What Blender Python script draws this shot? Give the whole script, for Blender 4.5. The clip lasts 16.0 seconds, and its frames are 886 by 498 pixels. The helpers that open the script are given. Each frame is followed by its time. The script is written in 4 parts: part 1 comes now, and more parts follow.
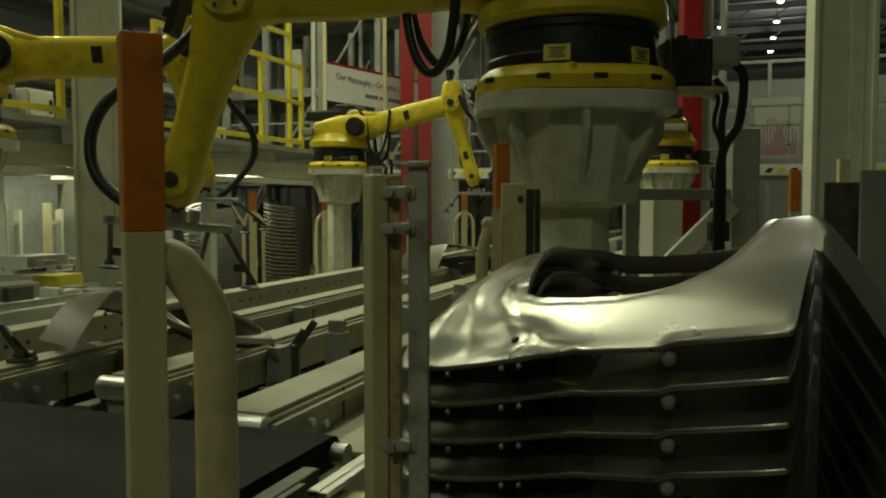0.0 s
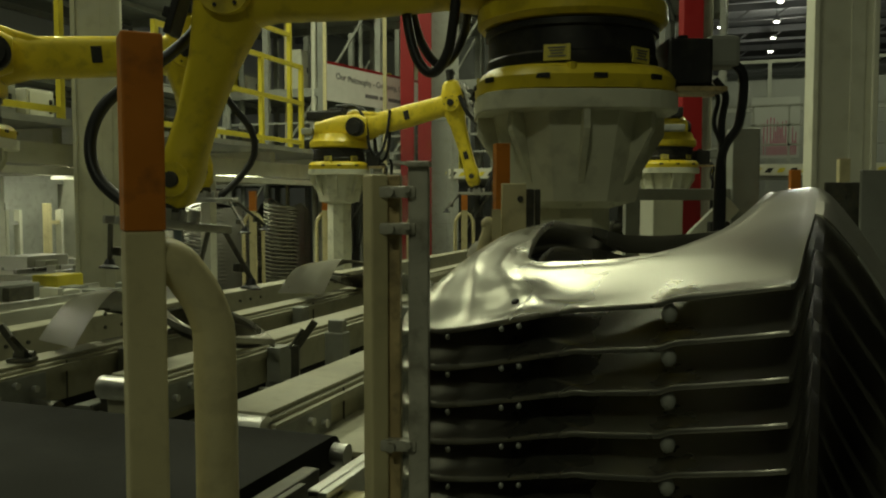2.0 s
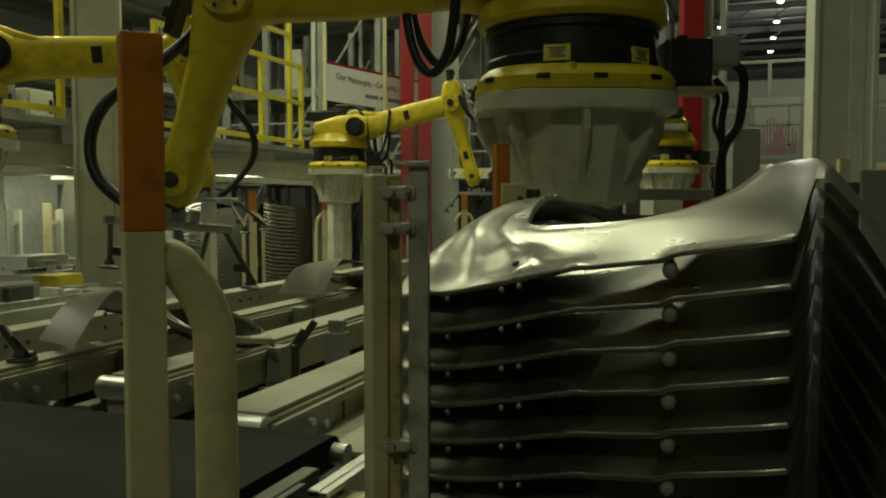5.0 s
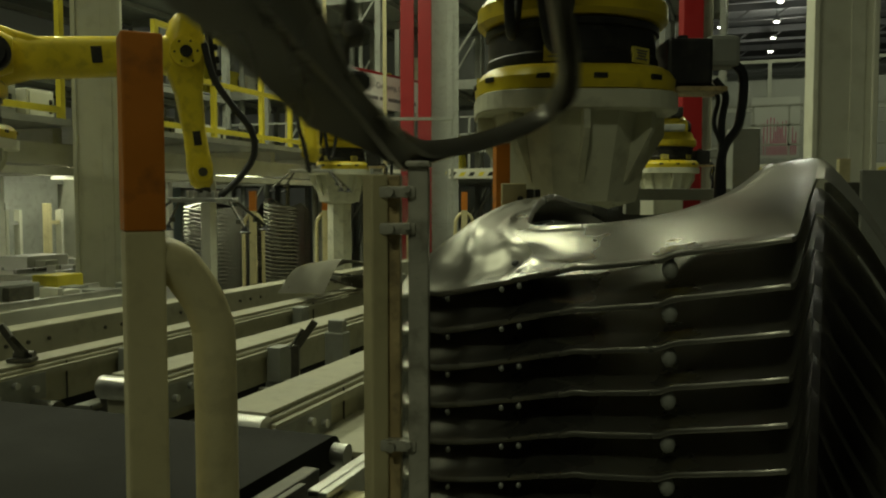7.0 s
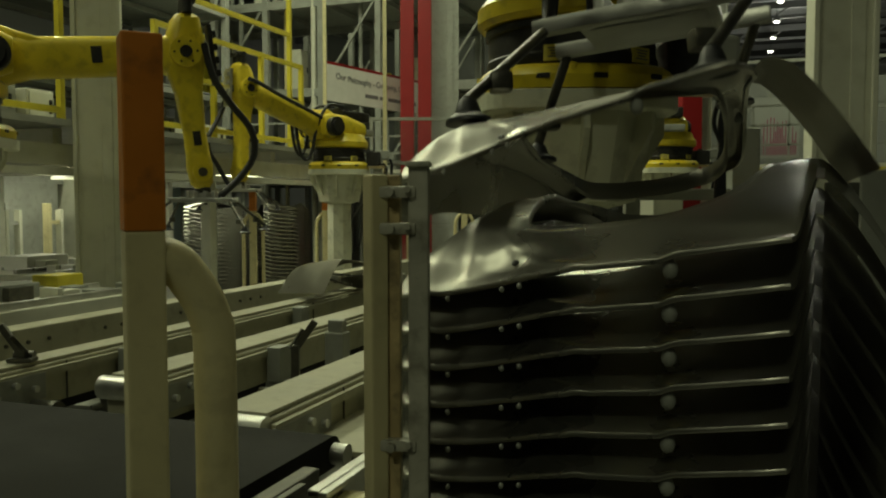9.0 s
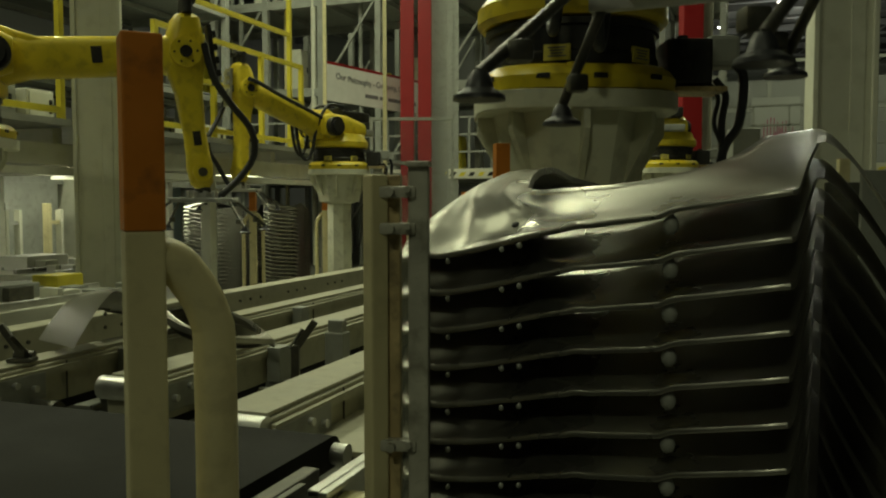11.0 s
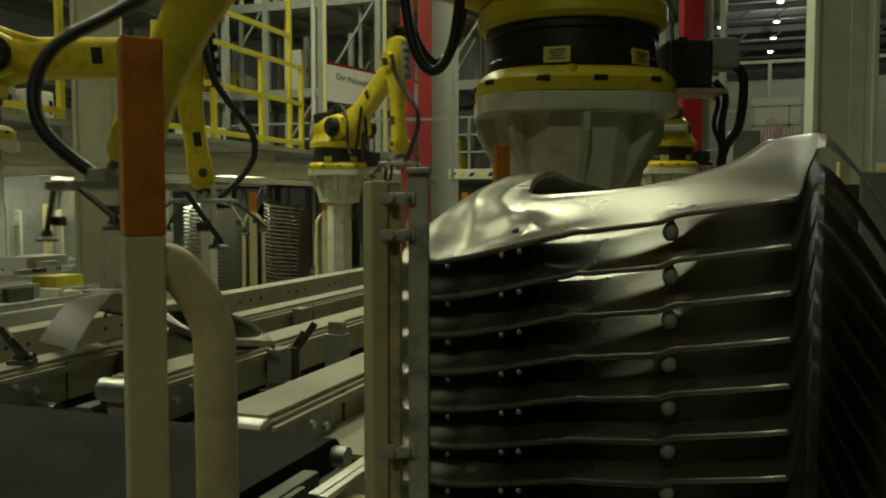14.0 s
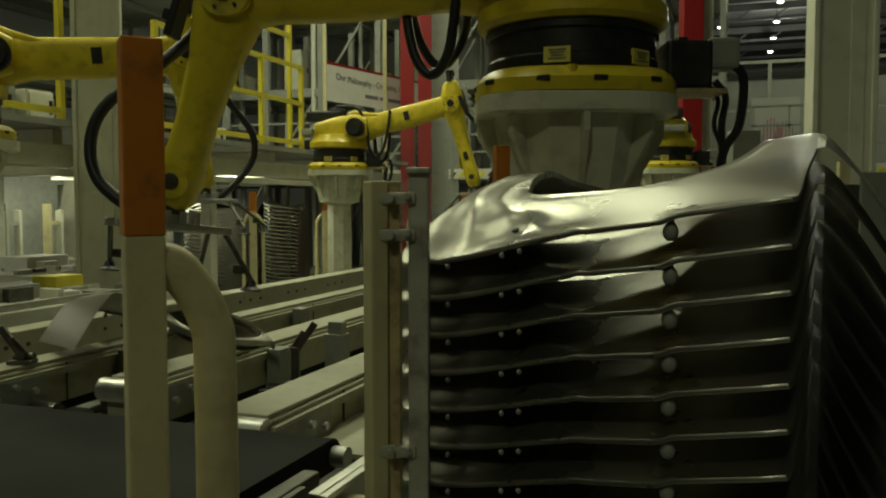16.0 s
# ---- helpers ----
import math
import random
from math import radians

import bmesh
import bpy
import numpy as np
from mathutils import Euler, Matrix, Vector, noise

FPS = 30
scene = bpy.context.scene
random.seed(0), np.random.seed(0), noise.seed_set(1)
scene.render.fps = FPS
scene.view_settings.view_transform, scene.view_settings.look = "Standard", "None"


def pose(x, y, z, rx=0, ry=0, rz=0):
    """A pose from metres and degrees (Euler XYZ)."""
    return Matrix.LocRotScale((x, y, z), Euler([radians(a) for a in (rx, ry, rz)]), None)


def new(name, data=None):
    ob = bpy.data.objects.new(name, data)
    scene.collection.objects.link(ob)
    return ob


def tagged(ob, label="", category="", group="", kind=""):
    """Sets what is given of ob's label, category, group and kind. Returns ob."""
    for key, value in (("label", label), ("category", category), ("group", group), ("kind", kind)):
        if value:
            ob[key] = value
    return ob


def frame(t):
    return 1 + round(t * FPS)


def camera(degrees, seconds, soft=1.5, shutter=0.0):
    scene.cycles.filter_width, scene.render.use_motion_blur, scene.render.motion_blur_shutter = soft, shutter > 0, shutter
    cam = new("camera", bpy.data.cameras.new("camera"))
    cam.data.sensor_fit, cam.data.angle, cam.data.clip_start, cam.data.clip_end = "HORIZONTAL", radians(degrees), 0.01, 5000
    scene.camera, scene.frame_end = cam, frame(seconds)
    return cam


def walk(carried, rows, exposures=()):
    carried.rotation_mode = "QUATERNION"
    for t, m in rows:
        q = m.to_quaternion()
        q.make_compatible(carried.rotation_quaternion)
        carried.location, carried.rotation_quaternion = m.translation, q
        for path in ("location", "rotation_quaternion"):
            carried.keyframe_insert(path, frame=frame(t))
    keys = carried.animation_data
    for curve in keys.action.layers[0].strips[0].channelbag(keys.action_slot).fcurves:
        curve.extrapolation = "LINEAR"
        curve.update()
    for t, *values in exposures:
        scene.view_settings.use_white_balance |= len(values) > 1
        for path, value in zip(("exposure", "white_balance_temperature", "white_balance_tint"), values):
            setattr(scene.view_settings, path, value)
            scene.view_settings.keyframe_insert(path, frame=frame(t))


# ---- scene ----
LENS = 56.0
cam = camera(LENS, 16.0, soft=2.1, shutter=0.5)
EYE = (0.0, 0.0, 1.5)


def cam_pose(lift):
    return pose(0, 0, EYE[2] + lift, 90 - 3.145, 0, 19.6)


walk(cam, [(0.0, cam_pose(0)), (13.2, cam_pose(0)), (14.0, cam_pose(0.008)), (16.0, cam_pose(0.008))])

# ---- light ----
world = bpy.data.worlds.new("hall_air")
scene.world = world
world.use_nodes = True
world.node_tree.nodes["Background"].inputs[0].default_value = (0.9, 0.92, 0.8, 1)
world.node_tree.nodes["Background"].inputs[1].default_value = 0.035
scene.view_settings.exposure = 0.0
LAMP = (0.885, 0.93, 0.595)


def ceiling_lamp(x, y, z, size, watts, tilt=0):
    d = bpy.data.lights.new("overhead_light", "AREA")
    d.shape, d.size, d.size_y, d.energy, d.color = "RECTANGLE", size, size, watts, LAMP
    ob = new("overhead_light", d)
    ob.matrix_world = pose(x, y, z, tilt)
    return ob


# Unseen overhead lights; the two behind the camera are added to lift facing surfaces.
for lx, ly, watts in ((-9.5, 4.5, 420), (-9.5, 11.0, 410), (-9.5, 18.0, 300), (-3.2, 1.5, 70), (-6.0, -5.0, 40), (0.5, -9.5, 250), (-3.2, 8.5, 270), (-3.2, 15.5, 130),
                      (-6.0, 24.0, 380), (2.6, 18.0, 80), (2.6, 27.0, 220), (2.6, 38.0, 200), (-6.0, 38.0, 150)):
    ceiling_lamp(lx, ly, 10.2, 1.8, watts)
# Added point lights without fixtures, to brighten the far bay's dark roof.
for lx, ly in ((2.0, 36.0), (2.0, 47.0), (-6.0, 33.5)):
    d = bpy.data.lights.new("far_bay_light", "POINT")
    d.energy, d.shadow_soft_size, d.color = 260, 0.3, (0.93, 0.96, 0.78)
    new("far_bay_light", d).location = (lx, ly, 9.6)
# Tubes under the deck; the last one is added to brighten the far stacks.
TUBES = ((-8.2, 5.4, 7), (-8.2, 8.4, 7), (-8.2, 11.4, 15), (-9.9, 7.0, 7), (-9.9, 10.0, 9), (-6.75, 10.3, 24))
for lx, ly, watts in TUBES:
    ceiling_lamp(lx, ly, 1.90, 0.9, watts)


# ---- materials ----
def material(name, base, rough=0.5, metal=0.0, vary=0.12, scale=6.0, bump=0.05, fine=90.0, dirt=None, dirt_amount=0.25, coat=0.0):
    m = bpy.data.materials.new(name)
    m.use_nodes = True
    nt = m.node_tree
    b = nt.nodes["Principled BSDF"]
    tc = nt.nodes.new("ShaderNodeTexCoord")
    n1 = nt.nodes.new("ShaderNodeTexNoise")
    n1.inputs["Scale"].default_value, n1.inputs["Detail"].default_value = scale, 5
    n2 = nt.nodes.new("ShaderNodeTexNoise")
    n2.inputs["Scale"].default_value, n2.inputs["Detail"].default_value = fine, 3
    nt.links.new(tc.outputs["Object"], n1.inputs["Vector"])
    nt.links.new(tc.outputs["Object"], n2.inputs["Vector"])
    ramp = nt.nodes.new("ShaderNodeMapRange")
    ramp.inputs[1].default_value, ramp.inputs[2].default_value = 0.3, 0.7
    ramp.inputs[3].default_value, ramp.inputs[4].default_value = 1 - vary, 1 + vary
    nt.links.new(n1.outputs["Fac"], ramp.inputs[0])
    mul = nt.nodes.new("ShaderNodeMix")
    mul.data_type, mul.blend_type = "RGBA", "MULTIPLY"
    mul.inputs[0].default_value = 1
    mul.inputs[6].default_value = (*base, 1)
    nt.links.new(ramp.outputs[0], mul.inputs[7])
    out = mul.outputs[2]
    if dirt:
        mr = nt.nodes.new("ShaderNodeMapRange")
        mr.inputs[1].default_value, mr.inputs[2].default_value = 0.52, 0.72
        mr.inputs[3].default_value, mr.inputs[4].default_value = 0, dirt_amount
        n3 = nt.nodes.new("ShaderNodeTexNoise")
        n3.inputs["Scale"].default_value, n3.inputs["Detail"].default_value = scale * 2.3, 8
        nt.links.new(tc.outputs["Object"], n3.inputs["Vector"])
        nt.links.new(n3.outputs["Fac"], mr.inputs[0])
        mix = nt.nodes.new("ShaderNodeMix")
        mix.data_type = "RGBA"
        nt.links.new(mr.outputs[0], mix.inputs[0])
        nt.links.new(out, mix.inputs[6])
        mix.inputs[7].default_value = (*dirt, 1)
        out = mix.outputs[2]
    nt.links.new(out, b.inputs["Base Color"])
    rr = nt.nodes.new("ShaderNodeMapRange")
    rr.inputs[1].default_value, rr.inputs[2].default_value = 0.3, 0.7
    rr.inputs[3].default_value, rr.inputs[4].default_value = max(0.02, rough - 0.08), min(1, rough + 0.1)
    nt.links.new(n1.outputs["Fac"], rr.inputs[0])
    nt.links.new(rr.outputs[0], b.inputs["Roughness"])
    b.inputs["Metallic"].default_value = metal
    b.inputs["Coat Weight"].default_value = coat
    if bump:
        bp = nt.nodes.new("ShaderNodeBump")
        bp.inputs["Strength"].default_value, bp.inputs["Distance"].default_value = bump, 0.01
        nt.links.new(n2.outputs["Fac"], bp.inputs["Height"])
        nt.links.new(bp.outputs[0], b.inputs["Normal"])
    return m


def glowing(name, colour, strength):
    m = bpy.data.materials.new(name)
    m.use_nodes = True
    b = m.node_tree.nodes["Principled BSDF"]
    b.inputs["Base Color"].default_value = (*colour, 1)
    b.inputs["Emission Color"].default_value = (*colour, 1)
    b.inputs["Emission Strength"].default_value = strength
    return m


def clear(name, colour, rough=0.05, alpha=0.25):
    m = bpy.data.materials.new(name)
    m.use_nodes = True
    nt = m.node_tree
    b = nt.nodes["Principled BSDF"]
    b.inputs["Base Color"].default_value = (*colour, 1)
    b.inputs["Roughness"].default_value = rough
    b.inputs["Alpha"].default_value = alpha
    return m


YELLOW = material("robot_yellow_paint", (0.70, 0.55, 0.03), 0.36, vary=0.10, scale=5, dirt=(0.12, 0.09, 0.03), dirt_amount=0.35)
BLACK = material("black_casting", (0.014, 0.014, 0.014), 0.45, vary=0.3, dirt=(0.07, 0.065, 0.05), dirt_amount=0.4)
RUBBER = material("black_rubber", (0.018, 0.019, 0.022), 0.42, vary=0.2)
STEEL = material("pressed_sheet_steel", (0.31, 0.303, 0.265), 0.31, metal=0.87, vary=0.14, scale=4, bump=0.015, fine=240)
ALU = material("aluminium_profile", (0.55, 0.55, 0.52), 0.38, metal=0.9, vary=0.12, scale=14)
DARKSTEEL = material("dark_oiled_steel", (0.10, 0.098, 0.085), 0.4, metal=0.7, vary=0.25, scale=18, dirt=(0.2, 0.17, 0.1), dirt_amount=0.4)
CREAM = material("cream_enamel", (0.65, 0.585, 0.34), 0.42, vary=0.07, scale=7, dirt=(0.22, 0.18, 0.1), dirt_amount=0.3)
BEAM = material("beige_conveyor_paint", (0.40, 0.385, 0.28), 0.5, vary=0.10, scale=5, dirt=(0.2, 0.18, 0.12), dirt_amount=0.4)
BELT = material("grey_conveyor_belt", (0.016, 0.016, 0.0145), 0.88, vary=0.18, scale=2.5, bump=0.1, fine=300, dirt=(0.03, 0.029, 0.025), dirt_amount=0.5)
BELT.node_tree.nodes["Principled BSDF"].inputs["Specular IOR Level"].default_value = 0.25
BELTSTRIP = material("pale_conveyor_strip", (0.38, 0.365, 0.27), 0.5, vary=0.12, scale=9, dirt=(0.25, 0.22, 0.14), dirt_amount=0.5)
PEDESTAL = material("grey_green_pedestal_paint", (0.64, 0.64, 0.50), 0.5, vary=0.08, scale=4, dirt=(0.2, 0.19, 0.14), dirt_amount=0.4)
GREY = material("grey_machine_paint", (0.30, 0.31, 0.28), 0.5, vary=0.1, scale=4, dirt=(0.12, 0.11, 0.08), dirt_amount=0.3)
PALE = material("pale_column_paint", (0.62, 0.62, 0.52), 0.5, vary=0.06, scale=2.5, dirt=(0.3, 0.28, 0.2), dirt_amount=0.25)
ORANGE = material("orange_safety_paint", (0.60, 0.20, 0.022), 0.42, vary=0.12, scale=9, dirt=(0.12, 0.05, 0.02), dirt_amount=0.5)
FENCE = material("yellow_fence_paint", (0.68, 0.58, 0.045), 0.45, vary=0.1)
RED = material("red_column_paint", (0.27, 0.009, 0.011), 0.45, vary=0.1, scale=3)
WHITE = material("white_sign_board", (0.80, 0.80, 0.76), 0.5, vary=0.04)
INK = material("grey_sign_ink", (0.20, 0.20, 0.21), 0.6, vary=0.05)
FLOORM = material("sealed_concrete", (0.16, 0.16, 0.14), 0.42, vary=0.14, scale=1.3, dirt=(0.16, 0.155, 0.13), dirt_amount=0.4)
WALLM = material("grey_cladding", (0.34, 0.35, 0.33), 0.6, vary=0.08, scale=0.7)
DARKWALL = material("dark_cladding", (0.12, 0.125, 0.12), 0.6, vary=0.15, scale=0.8)
ROOFM = material("dark_roof_deck", (0.20, 0.20, 0.20), 0.7, vary=0.15, scale=0.6)
LABELM = material("yellow_warning_label", (0.75, 0.66, 0.12), 0.5, vary=0.1, scale=30)
GLASS = clear("clear_guard_plastic", (0.6, 0.62, 0.5), 0.08, 0.16)
PANE = clear("hall_glazing", (0.22, 0.24, 0.24), 0.06, 0.06)
LIGHTM = glowing("lamp_glow", (1.0, 0.97, 0.85), 14)
# Bluish light of the far bay, put into a plain board's colour.
LIT_BAY = material("pale_blue_lit_bay", (0.30, 0.37, 0.41), 0.6, vary=0.06, scale=1.2)
MAGENTA = material("magenta_poster_ink", (0.30, 0.04, 0.12), 0.6)
GUIDE = material("worn_grey_steel", (0.44, 0.43, 0.36), 0.4, metal=0.1, vary=0.25, scale=16, dirt=(0.10, 0.09, 0.06), dirt_amount=0.5)
RUST = material("brown_worn_steel", (0.50, 0.39, 0.20), 0.5, metal=0.1, vary=0.3, scale=20, dirt=(0.05, 0.04, 0.03), dirt_amount=0.6)
BLUE = material("blue_cup_rubber", (0.03, 0.05, 0.16), 0.5)


# ---- mesh tools ----
def part(name, bm, mat, parent=None, label="", smooth=False):
    me = bpy.data.meshes.new(name)
    bmesh.ops.recalc_face_normals(bm, faces=bm.faces[:])
    bm.to_mesh(me)
    bm.free()
    me.materials.append(mat)
    if smooth:
        me.shade_smooth()
        me.set_sharp_from_angle(angle=radians(38))
    ob = new(name, me)
    if parent:
        ob.parent = parent
    if label:
        ob["label"] = label
    return ob


def box(bm, c, s, rz=0.0, bevel=0.0, m=None):
    b = bmesh.new()
    bmesh.ops.create_cube(b, size=1, matrix=Matrix.Diagonal((*s, 1)))
    if bevel:
        bmesh.ops.bevel(b, geom=b.edges[:], offset=min(bevel, 0.45 * min(s)), segments=2, affect="EDGES", profile=0.6)
    b.transform(m if m is not None else pose(*c, 0, 0, rz))
    join(bm, b)
    return bm


def join(bm, b):
    vm = {v: bm.verts.new(v.co) for v in b.verts}
    for f in b.faces:
        try:
            nf = bm.faces.new([vm[v] for v in f.verts])
            nf.smooth = f.smooth
        except ValueError:
            pass
    b.free()


def rod(bm, p, q, r, seg=12, r2=None):
    p, q = Vector(p), Vector(q)
    d = q - p
    b = bmesh.new()
    bmesh.ops.create_cone(b, cap_ends=True, segments=seg, radius1=r, radius2=r if r2 is None else r2, depth=d.length)
    b.transform(Matrix.Translation((p + q) / 2) @ d.to_track_quat("Z", "Y").to_matrix().to_4x4())
    join(bm, b)
    return bm


def bar(bm, p, q, w, h, bevel=0.0):
    """A rectangular bar from p to q, w wide and h high."""
    p, q = Vector(p), Vector(q)
    d = q - p
    up = Vector((0, 0, 1)) if abs(d.normalized().z) < 0.95 else Vector((0, 1, 0))
    y = up.cross(d).normalized()
    z = d.normalized().cross(y)
    m = Matrix((d.normalized(), y, z)).transposed().to_4x4()
    m.translation = (p + q) / 2
    return box(bm, None, (d.length, w, h), 0, bevel, m)


def spline(points, n=8):
    pts = [Vector(p) for p in points]
    pts = [2 * pts[0] - pts[1]] + pts + [2 * pts[-1] - pts[-2]]
    out = []
    for i in range(1, len(pts) - 2):
        a, b, c, d = pts[i - 1:i + 3]
        for k in range(n):
            t = k / n
            out.append(0.5 * (2 * b + (c - a) * t + (2 * a - 5 * b + 4 * c - d) * t * t + (3 * b - a - 3 * c + d) * t ** 3))
    out.append(pts[-2])
    return out


def hose(bm, points, r, n=8, seg=10):
    path = spline(points, n)
    rings = []
    side = Vector((0.13, 0.97, 0.21))
    for i, p in enumerate(path):
        t = (path[min(i + 1, len(path) - 1)] - path[max(i - 1, 0)]).normalized()
        x = (side - t * side.dot(t)).normalized()
        side = x
        y = t.cross(x)
        rings.append([bm.verts.new(p + r * (math.cos(a) * x + math.sin(a) * y)) for a in (2 * math.pi * k / seg for k in range(seg))])
    for a, b in zip(rings, rings[1:]):
        for k in range(seg):
            bm.faces.new((a[k], a[(k + 1) % seg], b[(k + 1) % seg], b[k]))
    bm.faces.new(rings[0][::-1]), bm.faces.new(rings[-1])
    return bm


def loft(bm, rings, seg=24, power=3.0):
    """Rings of (centre, half width y, half height z) along x, with rounded-box sections."""
    made = []
    for (cx, cy, cz), hy, hz in rings:
        ring = []
        for k in range(seg):
            a = 2 * math.pi * (k + 0.5) / seg
            ca, sa = math.cos(a), math.sin(a)
            y = math.copysign(abs(ca) ** (2 / power), ca) * hy
            z = math.copysign(abs(sa) ** (2 / power), sa) * hz
            ring.append(bm.verts.new((cx, cy + y, cz + z)))
        made.append(ring)
    for a, b in zip(made, made[1:]):
        for k in range(seg):
            bm.faces.new((a[k], a[(k + 1) % seg], b[(k + 1) % seg], b[k]))
    bm.faces.new(made[0][::-1]), bm.faces.new(made[-1])
    return bm


def lathe(bm, profile, seg=40, centre=(0, 0, 0), power=2.0, turn=0.0):
    """Rings of (radius, z) round the z axis; power above 2 squares the ring."""
    made = []
    for r, z in profile:
        ring = []
        for k in range(seg):
            a = 2 * math.pi * (k + 0.5) / seg
            ca, sa = math.cos(a), math.sin(a)
            x = math.copysign(abs(ca) ** (2 / power), ca) * r
            y = math.copysign(abs(sa) ** (2 / power), sa) * r
            ct, st = math.cos(turn), math.sin(turn)
            ring.append(bm.verts.new((centre[0] + x * ct - y * st, centre[1] + x * st + y * ct, centre[2] + z)))
        made.append(ring)
    for a, b in zip(made, made[1:]):
        for k in range(seg):
            bm.faces.new((a[k], a[(k + 1) % seg], b[(k + 1) % seg], b[k]))
    bm.faces.new(made[0][::-1]), bm.faces.new(made[-1])
    return bm


def empty(name, m, label, category, group=""):
    ob = new(name)
    ob.empty_display_size = 0.1
    ob.matrix_basis = m
    return tagged(ob, label, category, group)


def B():
    return bmesh.new()


# ---- structure ----
def structure():
    fl = part("floor", box(B(), (-4, 22, -0.1), (44, 100, 0.2)), FLOORM)
    tagged(fl, "worn sealed grey concrete factory floor", "floor", kind="structure")
    # East and south walls, out of view, are darker to dim the steel's reflections.
    for nm, c, s, mt in (("wall_west", (-26.1, 22, 5.8), (0.2, 100, 12), WALLM), ("wall_east", (18.1, 22, 5.8), (0.2, 100, 12), DARKWALL),
                         ("wall_north", (-4, 72.1, 5.8), (44, 0.2, 12), WALLM), ("wall_south", (-4, -28.1, 5.8), (44, 0.2, 12), DARKWALL)):
        tagged(part(nm, box(B(), c, s), mt), "grey metal-clad factory hall wall", "wall", kind="structure")
    bm = box(B(), (-4, 22, 11.9), (44.4, 100, 0.2))
    for y in range(-20, 72, 6):
        box(bm, (-4, y, 11.5), (44, 0.25, 0.35))
        box(bm, (-4, y, 10.9), (44, 0.14, 0.14))
        for k in range(-12, 10):
            bar(bm, (-4 + 1.8 * k, y, 10.9), (-4 + 1.8 * k + 0.9, y, 11.5), 0.07, 0.07)
    tagged(part("ceiling", bm, ROOFM), "dark steel roof deck with trusses", "ceiling", kind="structure")


structure()


# ---- press-shop panel ----
def smooth_table(x, table):
    """Value at x of a table of (x, value) with eased, never overshooting steps."""
    if x <= table[0][0]:
        return table[0][1]
    if x >= table[-1][0]:
        return table[-1][1]

    def slope(j):
        if j <= 0 or j >= len(table) - 1:
            i = 0 if j <= 0 else len(table) - 2
            return (table[i + 1][1] - table[i][1]) / (table[i + 1][0] - table[i][0])
        p = (table[j][1] - table[j - 1][1]) / (table[j][0] - table[j - 1][0])
        q = (table[j + 1][1] - table[j][1]) / (table[j + 1][0] - table[j][0])
        return 0.0 if p * q <= 0 else 2 * p * q / (p + q)

    for i in range(len(table) - 1):
        a, b = table[i], table[i + 1]
        if x <= b[0]:
            h = b[0] - a[0]
            s = (x - a[0]) / h
            return (2 * s ** 3 - 3 * s * s + 1) * a[1] + (s ** 3 - 2 * s * s + s) * slope(i) * h + (3 * s * s - 2 * s ** 3) * b[1] + (s ** 3 - s * s) * slope(i + 1) * h


# height of the skin along its left limb, its middle and its right limb, from front to back
LEFT_RISE = ((-0.08, -0.150), (-0.005, -0.112), (0.05, -0.050), (0.10, -0.016), (0.17, 0.012), (0.30, 0.046), (0.50, 0.078), (1.0, 0.104), (1.35, 0.078), (1.70, 0.004))
MIDDLE_RISE = ((-0.08, -0.058), (-0.055, -0.049), (0.0, -0.032), (0.05, -0.013), (0.10, 0.006), (0.17, 0.030), (0.50, 0.080), (1.0, 0.150), (1.45, 0.120), (1.80, 0.040), (1.95, 0.040))
RIGHT_RISE = ((-0.08, 0.004), (-0.05, 0.009), (0.10, 0.044), (0.30, 0.088), (0.52, 0.130), (0.98, 0.196), (1.30, 0.195), (1.65, 0.150), (1.95, 0.115))
LEFT_U, MIDDLE_U, RIGHT_U = -0.03, 0.29, 0.66
OUTLINE = ((-0.122, 0.12), (-0.130, 0.04), (-0.115, -0.002), (-0.035, -0.012), (0.12, -0.038), (0.29, -0.058), (0.46, -0.078), (0.57, -0.076), (0.655, -0.068), (0.672, -0.03), (0.678, 0.22), (0.685, 0.52), (0.682, 0.80), (0.655, 0.98), (0.632, 1.25),
           (0.600, 1.65), (0.565, 1.86), (0.49, 1.93), (0.25, 1.845), (0.02, 1.72), (-0.085, 1.64), (-0.12, 1.54), (-0.13, 1.25), (-0.135, 0.9), (-0.130, 0.5), (-0.116, 0.25))
OPENING = ((0.085, 0.235), (0.110, 0.185), (0.160, 0.165), (0.31, 0.172), (0.40, 0.225), (0.455, 0.33), (0.505, 0.50), (0.545, 0.80), (0.555, 1.10), (0.545, 1.40), (0.515, 1.68), (0.465, 1.80),
           (0.40, 1.835), (0.22, 1.765), (0.04, 1.655), (-0.03, 1.57), (-0.065, 1.42), (-0.080, 1.20), (-0.072, 1.0), (-0.025, 0.70), (0.03, 0.45))
CREASE = ((0.06, 0.42), (0.035, 0.27), (0.055, 0.15), (0.11, 0.07), (0.20, 0.005), (0.29, -0.055))
SWAGE = ((-0.03, 0.42), (-0.03, 0.22), (0.0, 0.11), (0.03, 0.04), (0.032, -0.01))
ORIGIN = (0.38, 0.90)
SIZE = 0.70          # metres for one unit of the drawing


def off_line(u, v, line):
    """Distance from (u, v) to a bent line."""
    best = 9.0
    for (a, b), (c, d) in zip(line, line[1:]):
        t = max(0.0, min(1.0, ((u - a) * (c - a) + (v - b) * (d - b)) / ((c - a) ** 2 + (d - b) ** 2)))
        best = min(best, math.hypot(u - a - t * (c - a), v - b - t * (d - b)))
    return best


